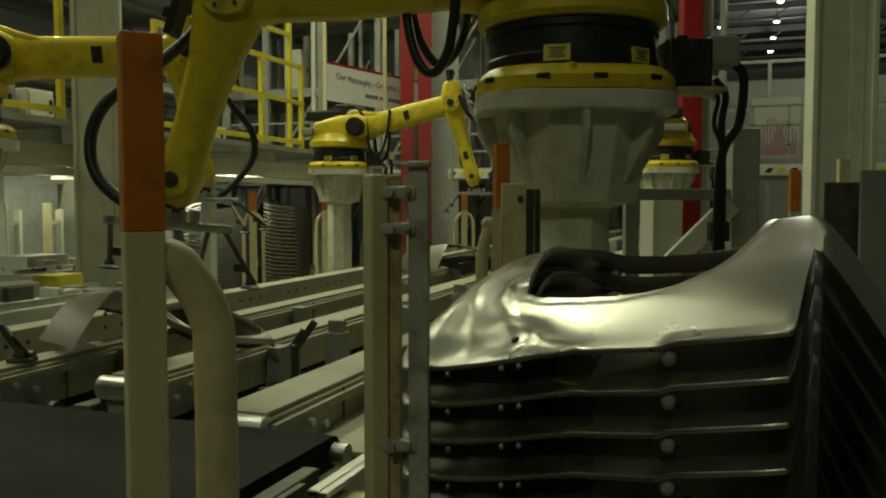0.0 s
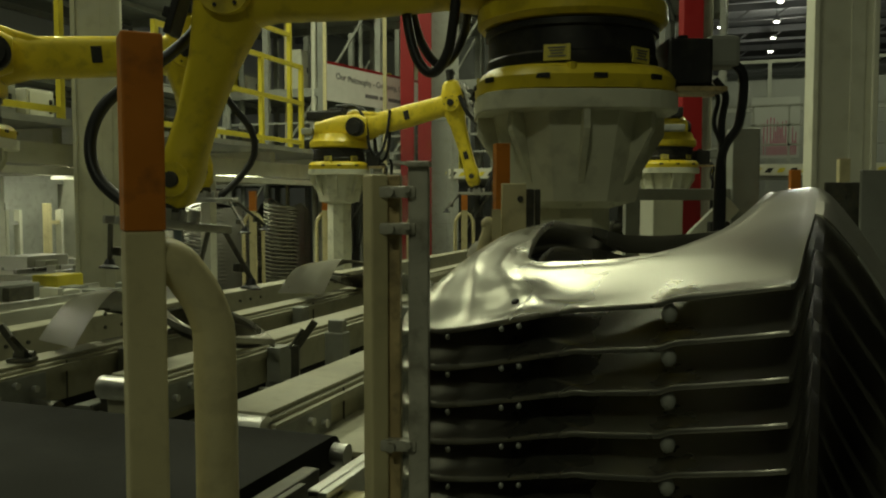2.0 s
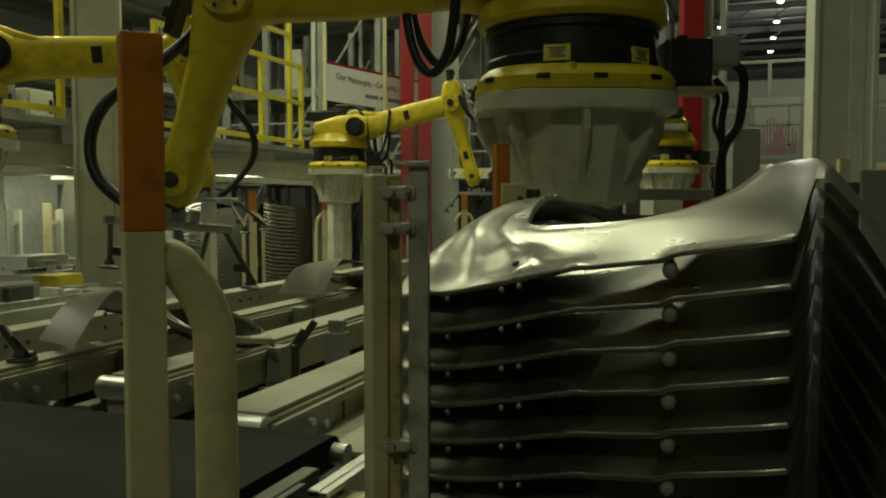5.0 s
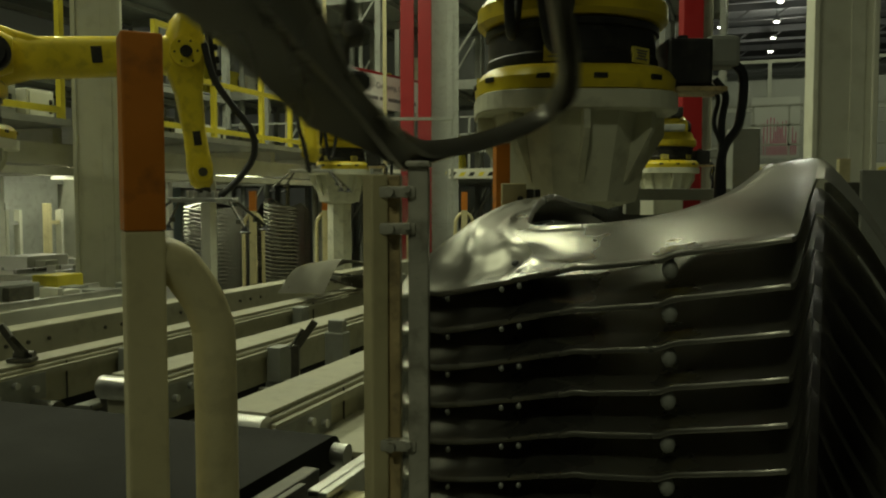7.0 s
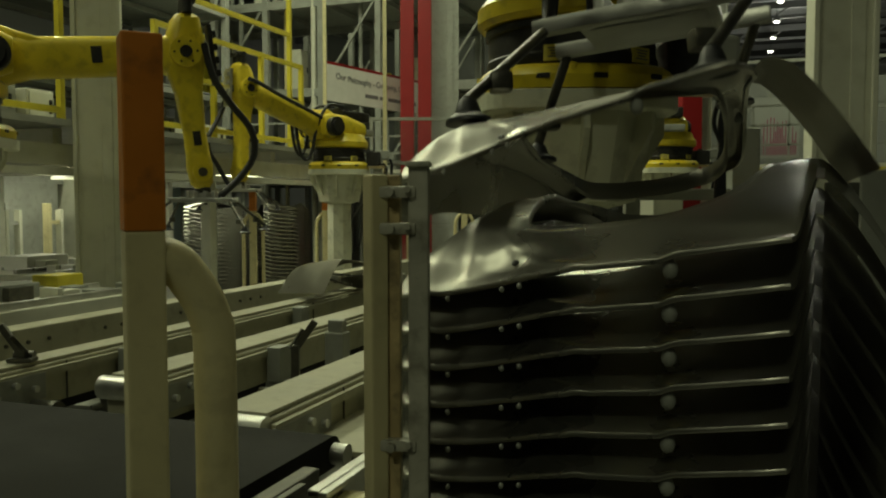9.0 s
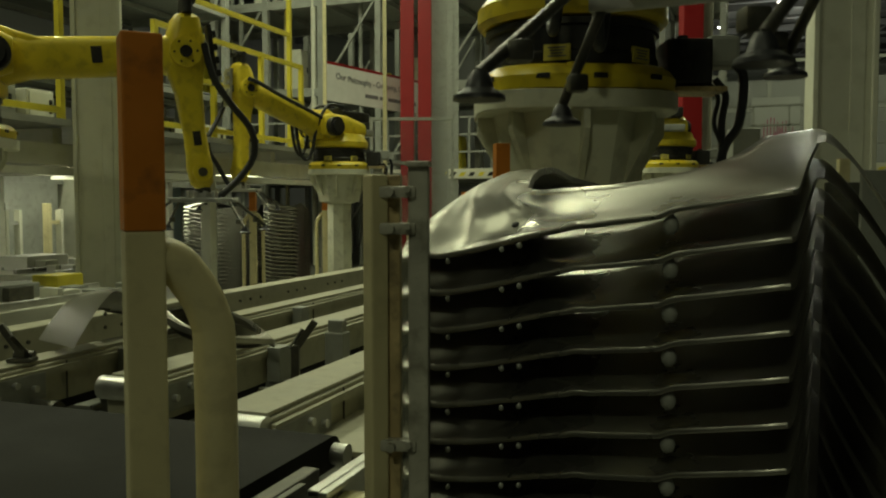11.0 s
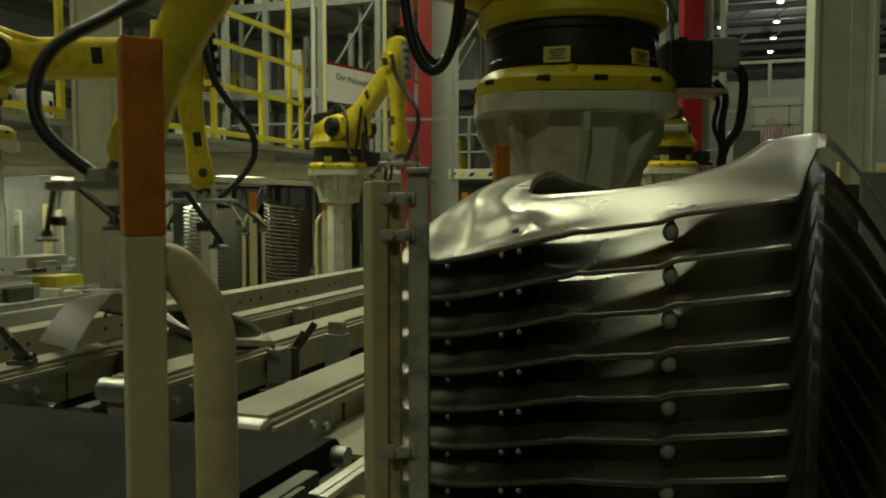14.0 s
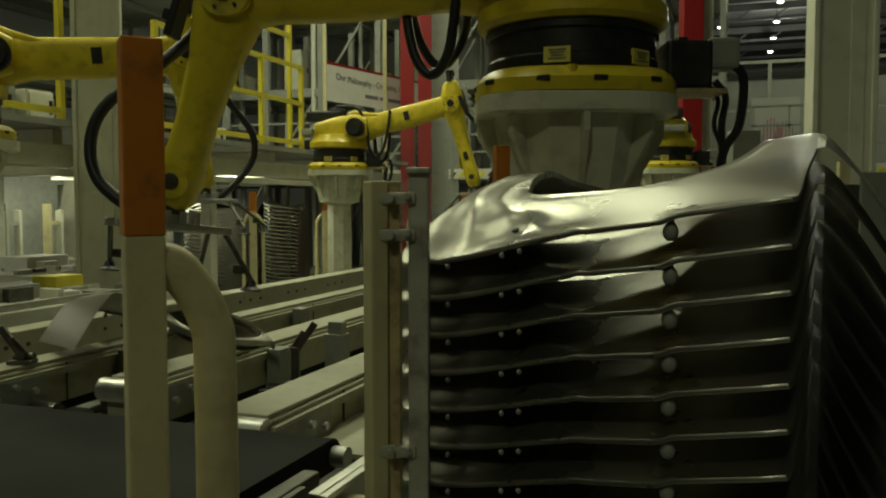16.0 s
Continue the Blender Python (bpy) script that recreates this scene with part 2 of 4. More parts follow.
def panel_height(u, v):
    z = smooth_table(u, ((LEFT_U, smooth_table(v, LEFT_RISE)), (MIDDLE_U, smooth_table(v, MIDDLE_RISE)), (RIGHT_U, smooth_table(v, RIGHT_RISE))))
    z -= (2.5 + 5.5 * max(0.0, min(1.0, (v - 0.02) / 0.15))) * max(0.0, LEFT_U - u) ** 2
    # dish with the plug, dimple, creases
    z -= 0.012 * math.exp(-((((u - 0.125) / 0.050) ** 2 + ((v - 0.030) / 0.036) ** 2) ** 1.5))
    z -= 0.006 * math.exp(-(((u + 0.012) / 0.026) ** 2 + ((v - 0.085) / 0.040) ** 2))
    z += 0.0045 * math.exp(-(off_line(u, v, CREASE) / 0.0075) ** 2)
    z += 0.004 * math.exp(-(off_line(u, v, SWAGE) / 0.0075) ** 2)
    # the front edge steps up towards the right limb
    z += 0.009 / (1 + math.exp((0.462 - u) / 0.005)) * max(0.0, 1 - (v + 0.08) / 0.07)
    # shallow channel round the opening
    z -= 0.003 * math.exp(-((off_line(u, v, OPENING) - 0.020) / 0.010) ** 2)
    return z


def rounded(points, n):
    """n points at even steps of a smooth closed line."""
    k, fine = len(points), []
    for i in range(k):
        a, b, c, d = (Vector(points[(i + j) % k]) for j in (-1, 0, 1, 2))
        for s in range(12):
            t = s / 12
            fine.append(0.5 * (2 * b + (c - a) * t + (2 * a - 5 * b + 4 * c - d) * t * t + (3 * b - a - 3 * c + d) * t ** 3))
    run = [0.0]
    for p, q in zip(fine, fine[1:] + fine[:1]):
        run.append(run[-1] + (q - p).length)
    out, j = [], 0
    for i in range(n):
        want = run[-1] * i / n
        while run[j + 1] < want:
            j += 1
        t = (want - run[j]) / (run[j + 1] - run[j])
        out.append(fine[j].lerp(fine[(j + 1) % len(fine)], t))
    return out


def panel_meshes():
    """The pressed skin, its folded flank, the outer edge flange and the flange round the window opening."""
    n, rings = 360, 30
    outer = rounded(OUTLINE, n)
    dense = rounded(OPENING, 720)
    # each outer point meets the opening in even order, drawn towards the nearest place
    shift = min(range(720), key=lambda j: (dense[j] - outer[0]).length)
    near = []
    for i, p in enumerate(outer):
        guess = shift + 720 * i / n
        j = min(range(round(guess) - 130, round(guess) + 131), key=lambda j: (dense[j % 720] - p).length + 0.0009 * abs(j - guess))
        near.append(j)
    for i in range(1, n):
        near[i] = max(near[i], near[i - 1])
    soft = [sum(near[(i + k) % n] + 720 * ((i + k) // n) for k in range(-11, 12)) / 23 for i in range(n)]
    inner = [dense[round(j) % 720] for j in soft]

    def row(s, dz=0.0, grow=0.0):
        out = []
        for p, q in zip(outer, inner):
            w = p.lerp(q, s)
            d = (p - q).normalized() * grow
            out.append((w.x + d.x - ORIGIN[0], w.y + d.y - ORIGIN[1], panel_height(w.x, w.y) - dz * (1 + 2.2 * max(0.0, min(1.0, (w.y - 1.25) / 0.35)))))
        return out

    def strip(name, rows, closed=True):
        bm = B()
        grid = [[bm.verts.new(p) for p in r] for r in rows]
        m = len(rows[0])
        for a, b in zip(grid, grid[1:]):
            for k in range(m if closed else m - 1):
                bm.faces.new((a[k], a[(k + 1) % m], b[(k + 1) % m], b[k]))
        bmesh.ops.recalc_face_normals(bm, faces=bm.faces[:])
        bm.transform(Matrix.Scale(SIZE, 4))
        me = bpy.data.meshes.new(name)
        bm.to_mesh(me)
        bm.free()
        me.materials.append(STEEL)
        me.shade_smooth()
        me.set_sharp_from_angle(angle=radians(40))
        return me

    # rows crowd towards the outer edge, where the skin rolls over
    skin = strip("body_panel", [row((i / rings) ** 1.25) for i in range(rings + 1)])
    hem = strip("edge_flange", [row(0), row(0, 0.003, 0.002), row(0, 0.007, 0.0025), row(0, 0.010, 0.001), row(0, 0.011, -0.012)])
    window = strip("window_flange", [row(1), row(1, 0.004, -0.003), row(1, 0.018, -0.004), row(1, 0.022, 0.006)])
    # flank: folds over the crest of the right limb and sweeps forward to a tip
    rows = []
    for k in range(15):
        w = k / 14
        line = []
        for i in range(41):
            s = i / 40
            v = 0.50 + 0.47 * s
            u = 0.684 - 0.020 * s * s
            z = panel_height(u - 0.004, v)
            sweep = 0.36 * (1 - (1 - min(1.0, w / 0.5)) ** 2)
            line.append((u + 0.28 * w - 0.04 * w * w - ORIGIN[0], v - sweep * (1 - s) ** 1.5 + 0.12 * w * s - ORIGIN[1], z - 0.05 * w - 0.32 * max(0.0, w - 0.08) ** 1.2))
        rows.append(line)
    flank = strip("flank", rows, False)
    # side wall: hangs from the outer edge of the left limb and runs out towards its back
    rows = []
    for k in range(7):
        w, line = k / 6, []
        for i in range(41):
            v = 0.02 + 1.56 * i / 40
            u = smooth_table(v, ((0.0, -0.125), (0.12, -0.122), (0.5, -0.130), (0.9, -0.135), (1.25, -0.130), (1.54, -0.120), (1.60, -0.105)))
            deep = 0.16 * min(1.0, max(0.04, (1.62 - v) / 0.75)) * min(1.0, 0.45 + v / 0.25)
            line.append((u - 0.40 * deep * w - 0.004 - ORIGIN[0], v - ORIGIN[1], panel_height(u, v) - 0.004 - deep * w))
        rows.append(line)
    wall = strip("side_wall", rows, False)

    def turned(name, profile, seg, mat):
        bm = lathe(B(), profile, seg)
        bm.transform(Matrix.Scale(SIZE, 4))
        me = bpy.data.meshes.new(name)
        bm.to_mesh(me)
        bm.free()
        me.materials.append(mat)
        me.shade_smooth()
        return me

    knob = turned("stacking_knob", [(0.006, -0.016), (0.012, -0.010), (0.0145, 0.0), (0.012, 0.010), (0.005, 0.022)], 14, GREY)
    pin = turned("locating_pin", [(0.0015, -0.006), (0.0045, -0.0035), (0.0055, 0.0), (0.0045, 0.0035), (0.0015, 0.006)], 10, GREY)
    plug = turned("hole_plug", [(0.001, 0.0015), (0.007, 0.001), (0.009, -0.002)], 14, BLACK)
    return skin, hem, window, flank, wall, knob, pin, plug


PANEL, HEM, WINDOW, FLANK, WALL, KNOB, PIN, PLUG = panel_meshes()
PITCH = 0.056
STACK = (-0.0687, 1.7628)
STACK_TURN = -6.1
TOP = 1.339


def on_panel(u, v, lift):
    """Place on a panel's skin, in its own space."""
    return SIZE * (u - ORIGIN[0]), SIZE * (v - ORIGIN[1]), SIZE * (panel_height(u, v) + lift)


def body_panel(m, label="pressed silver steel body panel with window opening", group="body panels"):
    ob = new("body_panel", PANEL)
    ob.matrix_basis = m
    for name, mesh in (("edge_flange", HEM), ("window_flange", WINDOW), ("flank", FLANK), ("side_wall", WALL)):
        new(name, mesh).parent = ob
    for u, v in ((0.463, -0.058), (0.02, 0.03), (0.60, 1.3)):
        k = new("stacking_knob", KNOB)
        k.parent = ob
        k.location = on_panel(u, v, -0.033)
    k = new("hole_plug", PLUG)
    k.parent = ob
    k.matrix_basis = pose(*on_panel(0.130, 0.032, 0.003), 35)
    for u in (0.0, 0.13, 0.17):
        k = new("locating_pin", PIN)
        k.parent = ob
        k.location = on_panel(u, -0.022 - 0.17 * u, -0.016)
    return tagged(ob, label, "car panel", group)


def stack_pose(level):
    return pose(STACK[0], STACK[1], TOP + level * PITCH, 0, 0, STACK_TURN)


for level in range(-13, 1):
    body_panel(stack_pose(level), "silver steel body panel lying in a stacking rack", "stacked body panels")


def stack_point(u, v, z):
    a = radians(STACK_TURN)
    u, v = SIZE * (u - ORIGIN[0]), SIZE * (v - ORIGIN[1])
    return STACK[0] + u * math.cos(a) - v * math.sin(a), STACK[1] + u * math.sin(a) + v * math.cos(a), z


# ---- robots ----
J2 = (0.31, 0.56)


def robot_parts(root, l1, l2, cup_spread=(0.40, 0.36), box_on=True, plate=None, seats=()):
    """Base, turret, two arms and gripper of a six-axis robot under root, whose origin is the mounting face."""
    bm = lathe(B(), [(0.36, 0.0), (0.405, 0.004), (0.41, 0.055), (0.39, 0.085), (0.37, 0.10)], 48, power=3.0, turn=0.35)
    for k in range(8):
        a = k * math.pi / 4 + 0.2
        rod(bm, (0.385 * math.cos(a), 0.385 * math.sin(a), 0.05), (0.385 * math.cos(a), 0.385 * math.sin(a), 0.10), 0.02, 8)
    flange = part("mounting_flange", bm, YELLOW, root, "yellow cast mounting flange", True)
    for k in range(12):
        a = k * math.pi / 6 + 0.12
        r = 0.408 * (abs(math.cos(a)) ** 3 + abs(math.sin(a)) ** 3) ** (-1 / 3)
        # The flange is not cut: a black block gives the slot's inner shade.
        part("slot", box(B(), None, (0.012, 0.055, 0.020), 0, 0.003, Matrix.Rotation(a + 0.35, 4, "Z") @ pose(r, 0, 0.048)), BLACK, flange, "dark recessed slot")
    bm = lathe(B(), [(0.355, 0.10), (0.36, 0.11), (0.36, 0.15), (0.352, 0.16), (0.352, 0.25), (0.365, 0.255), (0.365, 0.28), (0.34, 0.285)], 56)
    part("base_drum", bm, BLACK, root, "black base drum", True)
    for a in (-1.53, -0.52):
        m = Matrix.Rotation(a, 4, "Z") @ pose(0.357, 0, 0.145)
        part("warning_label", box(B(), None, (0.012, 0.105, 0.062), 0, 0.002, m), LABELM, root, "yellow printed warning label")
        ink = B()
        for k in range(4):
            box(ink, None, (0.004, 0.07 - 0.012 * (k % 3), 0.004), 0, 0, m @ pose(0.008, 0, 0.018 - 0.011 * k))
        part("label_print", ink, INK, root)
    # motor and connector box
    if box_on:
        bm = box(B(), (0.455, 0.14, 0.15), (0.19, 0.2, 0.19), 20, 0.015)
        box(bm, (0.44, 0.12, 0.25), (0.05, 0.08, 0.03), 20, 0.008)
        part("connector_box", bm, BLACK, root, "black connector box")
        part("motor_cap", box(B(), (0.60, 0.20, 0.20), (0.13, 0.14, 0.13), 20, 0.02), GREY, root)
        part("tray", box(B(), (0.48, 0.14, 0.035), (0.26, 0.2, 0.02), 20, 0.004), RUST, root, "brown tray plate")
        for k, (dx, dz) in enumerate(((0.67, 0.13), (0.60, 0.06), (0.57, 0.05))):
            bm = hose(B(), [(dx - 0.02, 0.18, dz + 0.03), (dx + 0.025, 0.2, dz - 0.04), (dx + 0.01, 0.2, -0.10), (0.61 + 0.006 * k, 0.2, -0.26), (0.60 + 0.012 * k, 0.2, -0.75)], 0.02 - 0.005 * k, 6, 8)
            part("cable", bm, RUBBER, root, "black supply cable", True)
    # turret
    bm = lathe(B(), [(0.33, 0.288), (0.38, 0.290), (0.40, 0.31), (0.40, 0.37), (0.36, 0.42), (0.34, 0.48)], 48)
    for s in (-1, 1):
        loft(bm, [((-0.26, 0.16 * s, 0.54), 0.10, 0.10), ((0.05, 0.17 * s, 0.57), 0.11, 0.15), ((0.33, 0.19 * s, 0.57), 0.07, 0.17), ((0.44, 0.19 * s, 0.57), 0.05, 0.12)], 20)
    box(bm, (-0.10, 0, 0.56), (0.42, 0.3, 0.2), 0, 0.03)
    turret = part("turret", bm, YELLOW, root, "yellow swivelling turret", True)
    for s in (-1, 1):
        bm = rod(B(), (0.31, 0.33 * s, J2[1]), (0.31, 0.24 * s, J2[1]), 0.125, 24)
        rod(bm, (0.31, 0.36 * s, J2[1]), (0.31, 0.33 * s, J2[1]), 0.09, 20)
        part("shoulder_motor", bm, BLACK, turret, "black shoulder motor", True)
    bm = box(B(), (-0.16, 0.0, 0.73), (0.50, 0.36, 0.14), 0, 0.03)
    box(bm, (0.0, 0.0, 0.80), (0.2, 0.24, 0.08), 0, 0.02)
    part("drive_cover", bm, BLACK, turret, "black drive cover")
    part("rear_plate", box(B(), (-0.40, 0.0, 0.52), (0.16, 0.40, 0.09), 0, 0.02), GREY, turret)
    if box_on:
        bm = hose(B(), [(0.0, 0.1, 0.86), (0.30, 0.12, 0.84), (0.46, 0.09, 0.55), (0.52, 0.05, 0.22), (0.60, 0.02, 0.12), (0.68, 0.0, 0.24), (0.72, -0.02, 0.55), (0.70, -0.04, 0.80)], 0.022, 8)
        part("dress_hose", bm, RUBBER, turret, "looped black hose", True)
        bm = hose(B(), [(0.0, -0.1, 0.86), (0.28, -0.12, 0.84), (0.42, -0.13, 0.60), (0.46, -0.14, 0.32), (0.56, -0.14, 0.18), (0.66, -0.13, 0.30), (0.72, -0.12, 0.58), (0.74, -0.10, 0.80)], 0.020, 8)
        part("dress_hose", bm, RUBBER, turret, "looped black hose", True)
    # lower arm
    bm = loft(B(), [((-0.17, 0, 0), 0.10, 0.10), ((-0.10, 0, 0), 0.125, 0.18), ((0.06, 0, 0), 0.125, 0.19), ((0.24, 0, 0.0), 0.10, 0.15),
                    ((l1 * 0.55, 0, -0.005), 0.095, 0.15), ((l1 - 0.18, 0, 0.0), 0.10, 0.135), ((l1 - 0.02, 0, 0), 0.12, 0.15), ((l1 + 0.10, 0, 0), 0.11, 0.12), ((l1 + 0.15, 0, 0), 0.06, 0.06)])
    loft(bm, [((-0.14, -0.02, 0.10), 0.05, 0.03), ((-0.12, -0.02, 0.20), 0.06, 0.06), ((-0.02, -0.02, 0.20), 0.07, 0.07), ((0.14, -0.02, 0.15), 0.07, 0.05), ((0.34, -0.02, 0.10), 0.06, 0.03)], 16)
    lower = part("lower_arm", bm, YELLOW, root, "yellow lower arm", True)
    bm = rod(B(), (l1, -0.155, 0), (l1, 0.155, 0), 0.115, 28)
    part("elbow_hub", bm, YELLOW, lower, "yellow elbow hub", True)
    part("elbow_cover", rod(B(), (l1, -0.178, 0), (l1, 0.178, 0), 0.045, 20), BLACK, lower, "black elbow bearing cover", True)
    for k in range(6):
        a = k * math.pi / 3
        part("bolt", rod(B(), (l1 + 0.085 * math.cos(a), -0.165, 0.085 * math.sin(a)), (l1 + 0.085 * math.cos(a), 0.165, 0.085 * math.sin(a)), 0.009, 6), BLACK, lower)
    part("type_plate", box(B(), (l1 * 0.52, -0.098, 0.0), (0.075, 0.008, 0.12), 0, 0.002), BLACK, lower, "dark printed plate")
    bm = hose(B(), [(0.05, 0.17, 0.06), (0.30, 0.15, 0.08), (l1 * 0.6, 0.14, 0.09), (l1 - 0.1, 0.17, 0.1), (l1 + 0.08, 0.2, 0.08)], 0.026, 8)
    part("arm_cable", bm, RUBBER, lower, "", True)
    # forearm: x runs from the elbow to the wrist flange
    bm = loft(B(), [((-0.30, 0, 0.05), 0.07, 0.07), ((-0.26, 0, 0.05), 0.11, 0.11), ((-0.10, 0, 0.02), 0.125, 0.15), ((0.10, 0, 0.0), 0.12, 0.145),
                    ((0.30, 0, 0.0), 0.092, 0.105), ((l2 * 0.55, 0, 0), 0.08, 0.085), ((l2 * 0.72, 0, 0), 0.085, 0.09), ((l2 * 0.80, 0, 0), 0.095, 0.10), ((l2 * 0.92, 0, 0), 0.085, 0.085), ((l2 * 0.96, 0, 0), 0.05, 0.05)])
    fore = part("forearm", bm, YELLOW, root, "yellow forearm", True)
    bm = B()
    for k in (-1, 0, 1):
        rod(bm, (-0.30, 0.075 * k, 0.06), (-0.43, 0.075 * k, 0.08), 0.042, 14)
        box(bm, (-0.40, 0.075 * k, 0.125), (0.05, 0.05, 0.03), 0, 0.006)
    part("wrist_motor", bm, BLACK, fore, "three black wrist motors", True)
    bm = rod(B(), (l2 * 0.84, -0.105, 0), (l2 * 0.84, 0.105, 0), 0.075, 20)
    part("wrist", bm, YELLOW, fore, "yellow wrist joint", True)
    bm = rod(B(), (l2 * 0.90, 0, 0), (l2 - 0.01, 0, 0), 0.06, 20)
    rod(bm, (l2 * 0.84, -0.115, 0), (l2 * 0.84, 0.115, 0), 0.035, 16)
    part("tool_flange", bm, DARKSTEEL, fore, "dark tool flange", True)
    part("arm_plate", box(B(), (l2 * 0.60, -0.084, 0.0), (0.11, 0.006, 0.06), 0, 0.002), BLACK, fore)
    bm = hose(B(), [(-0.05, -0.16, 0.14), (0.12, -0.15, 0.16), (0.25, -0.12, 0.20), (0.42, -0.08, 0.30), (0.62, -0.04, 0.43), (0.80, -0.02, 0.44), (0.95, 0, 0.34), (l2 + 0.03, 0, 0.12), (l2 + 0.02, 0, 0.0)], 0.028, 8)
    part("hose_loop", bm, RUBBER, fore, "thick black looped hose", True)
    bm = box(B(), (0.02, 0.0, 0.215), (0.46, 0.13, 0.035), 0, 0.008)
    for k in range(4):
        box(bm, (-0.14 + 0.1 * k, 0.0, 0.245), (0.05, 0.09, 0.04), 0, 0.008)
    part("valve_plate", bm, plate or BLACK, fore, "valve plate with hose fittings")
    part("plate_bracket", box(B(), (0.02, 0.0, 0.165), (0.08, 0.06, 0.08), 0, 0.005), DARKSTEEL, fore)
    # gripper: z up, cups downward
    bm = rod(B(), (0, 0, -0.03), (0, 0, 0.01), 0.075, 20)
    box(bm, (0, 0, -0.05), (0.26, 0.16, 0.03), 0, 0.008)
    box(bm, (0, 0.10, -0.045), (0.5, 0.035, 0.035), 0, 0.006)
    box(bm, (0, -0.10, -0.045), (0.5, 0.035, 0.035), 0, 0.006)
    box(bm, (0.13, 0, -0.045), (0.035, 0.2, 0.034), 0, 0.006)
    box(bm, (-0.13, 0, -0.045), (0.035, 0.2, 0.034), 0, 0.006)
    grip = part("gripper", bm, ALU, root, "aluminium suction gripper frame", True)
    for k in range(4):
        part("valve_block", box(B(), (-0.10 + 0.065 * k, 0, -0.01), (0.025, 0.18, 0.07), 0, 0.005), ALU, grip, "aluminium valve block")
    cx, cy = cup_spread
    for sx in (-1, 1):
        for sy in (-1, 1):
            p, q = (0.22 * sx, 0.10 * sy, -0.05), (cx * sx, cy * sy, -0.25)
            for u, v in seats:
                if (u > ORIGIN[0]) == (sx > 0) and (v > ORIGIN[1]) == (sy > 0):
                    x, y, z = on_panel(u, v, 0.0)
                    q = (x, y, z - 0.295)
            low = q[2]
            bm = rod(B(), p, q, 0.012, 10)
            box(bm, (q[0] * 0.86, q[1] * 0.80, low * 0.78 - 0.01), (0.045, 0.045, 0.04), 30, 0.008)
            arm = part("gripper_rod", bm, DARKSTEEL, grip, "thin dark steel rod", True)
            bm = lathe(B(), [(0.012, 0.0), (0.02, -0.01), (0.026, -0.03), (0.045, -0.042), (0.046, -0.05), (0.03, -0.05)], 16, (q[0], q[1], low + 0.005))
            part("suction_cup", bm, RUBBER, grip, "black rubber suction cup", True)
    return dict(turret=turret, lower=lower, fore=fore, grip=grip)


def robot_poses(j1, r, z, l1, l2, roll=0.0, spin=20.0, lean=0.0):
    """Poses of turret, arms and gripper in the robot's space, for a flange at radius r and height z."""
    dr, dz = r - J2[0], z - J2[1]
    d = min(math.hypot(dr, dz), l1 + l2 - 1e-4)
    a = math.atan2(dz, dr) + math.acos(max(-1, min(1, (l1 * l1 + d * d - l2 * l2) / (2 * l1 * d))))
    er, ez = J2[0] + l1 * math.cos(a), J2[1] + l1 * math.sin(a)
    b = math.atan2(z - ez, r - er)
    turn = pose(0, 0, 0, 0, 0, j1)
    return dict(turret=turn,
                lower=turn @ pose(J2[0], 0, J2[1], 0, -math.degrees(a)),
                fore=turn @ pose(er, 0, ez, 0, -math.degrees(b)),
                grip=Matrix.Translation(turn @ Vector((r, 0, z))) @ pose(0, 0, 0, roll, lean, spin))


def robot_pedestal(x, y, h, label):
    root = empty("robot_pedestal", pose(x, y, 0), label, "pedestal", "robot pedestals")
    bm = lathe(B(), [(0.405, h - 0.075), (0.41, h - 0.07), (0.41, h - 0.004), (0.405, h - 0.001)], 40, power=3.6, turn=0.35)
    part("head_plate", bm, PEDESTAL, root)
    bm = lathe(B(), [(0.17, 0.02), (0.17, h - 0.46), (0.28, h - 0.43), (0.36, h - 0.075)], 8, turn=0.35)
    part("column", bm, PEDESTAL, root, "octagonal painted column")
    for k in range(8):
        a = k * math.pi / 4 + 0.35
        bm = B()
        t = 0.012
        vs = [(0.22, h - 0.45), (0.40, h - 0.15), (0.40, h - 0.076), (0.22, h - 0.076)]
        for s in (-1, 1):
            for rr, zz in vs:
                bm.verts.new((rr, s * t, zz))
        bm.verts.ensure_lookup_table()
        v = bm.verts
        bm.faces.new(v[0:4]), bm.faces.new(v[4:8])
        for i in range(4):
            bm.faces.new((v[i], v[(i + 1) % 4], v[4 + (i + 1) % 4], v[4 + i]))
        bm.transform(Matrix.Rotation(a, 4, "Z"))
        part("gusset", bm, PEDESTAL, root)
    part("foot_plate", box(B(), (0, 0, 0.015), (0.9, 0.9, 0.03), 20, 0.006), PEDESTAL, root)
    return root


NEAR = (-0.692, 3.575, 1.938)
FAR = (-5.20, 10.35, 1.955)
SIDE = (-5.194, 4.304, 1.955)
BACK = (-0.974, 11.86, 1.975)
NEAR_L, FAR_L, SIDE_L = (1.15, 1.0), (1.30, 1.20), (1.30, 1.085)


def make_robot(at, lengths, label, rest, **kw):
    robot_pedestal(at[0], at[1], at[2], "grey-green steel robot pedestal standing on the floor")
    root = empty("industrial_robot", pose(*at), label, "robot", "industrial robots")
    parts = robot_parts(root, *lengths, **kw)
    for k, m in robot_poses(*rest, *lengths).items():
        parts[k].matrix_basis = m
    return parts


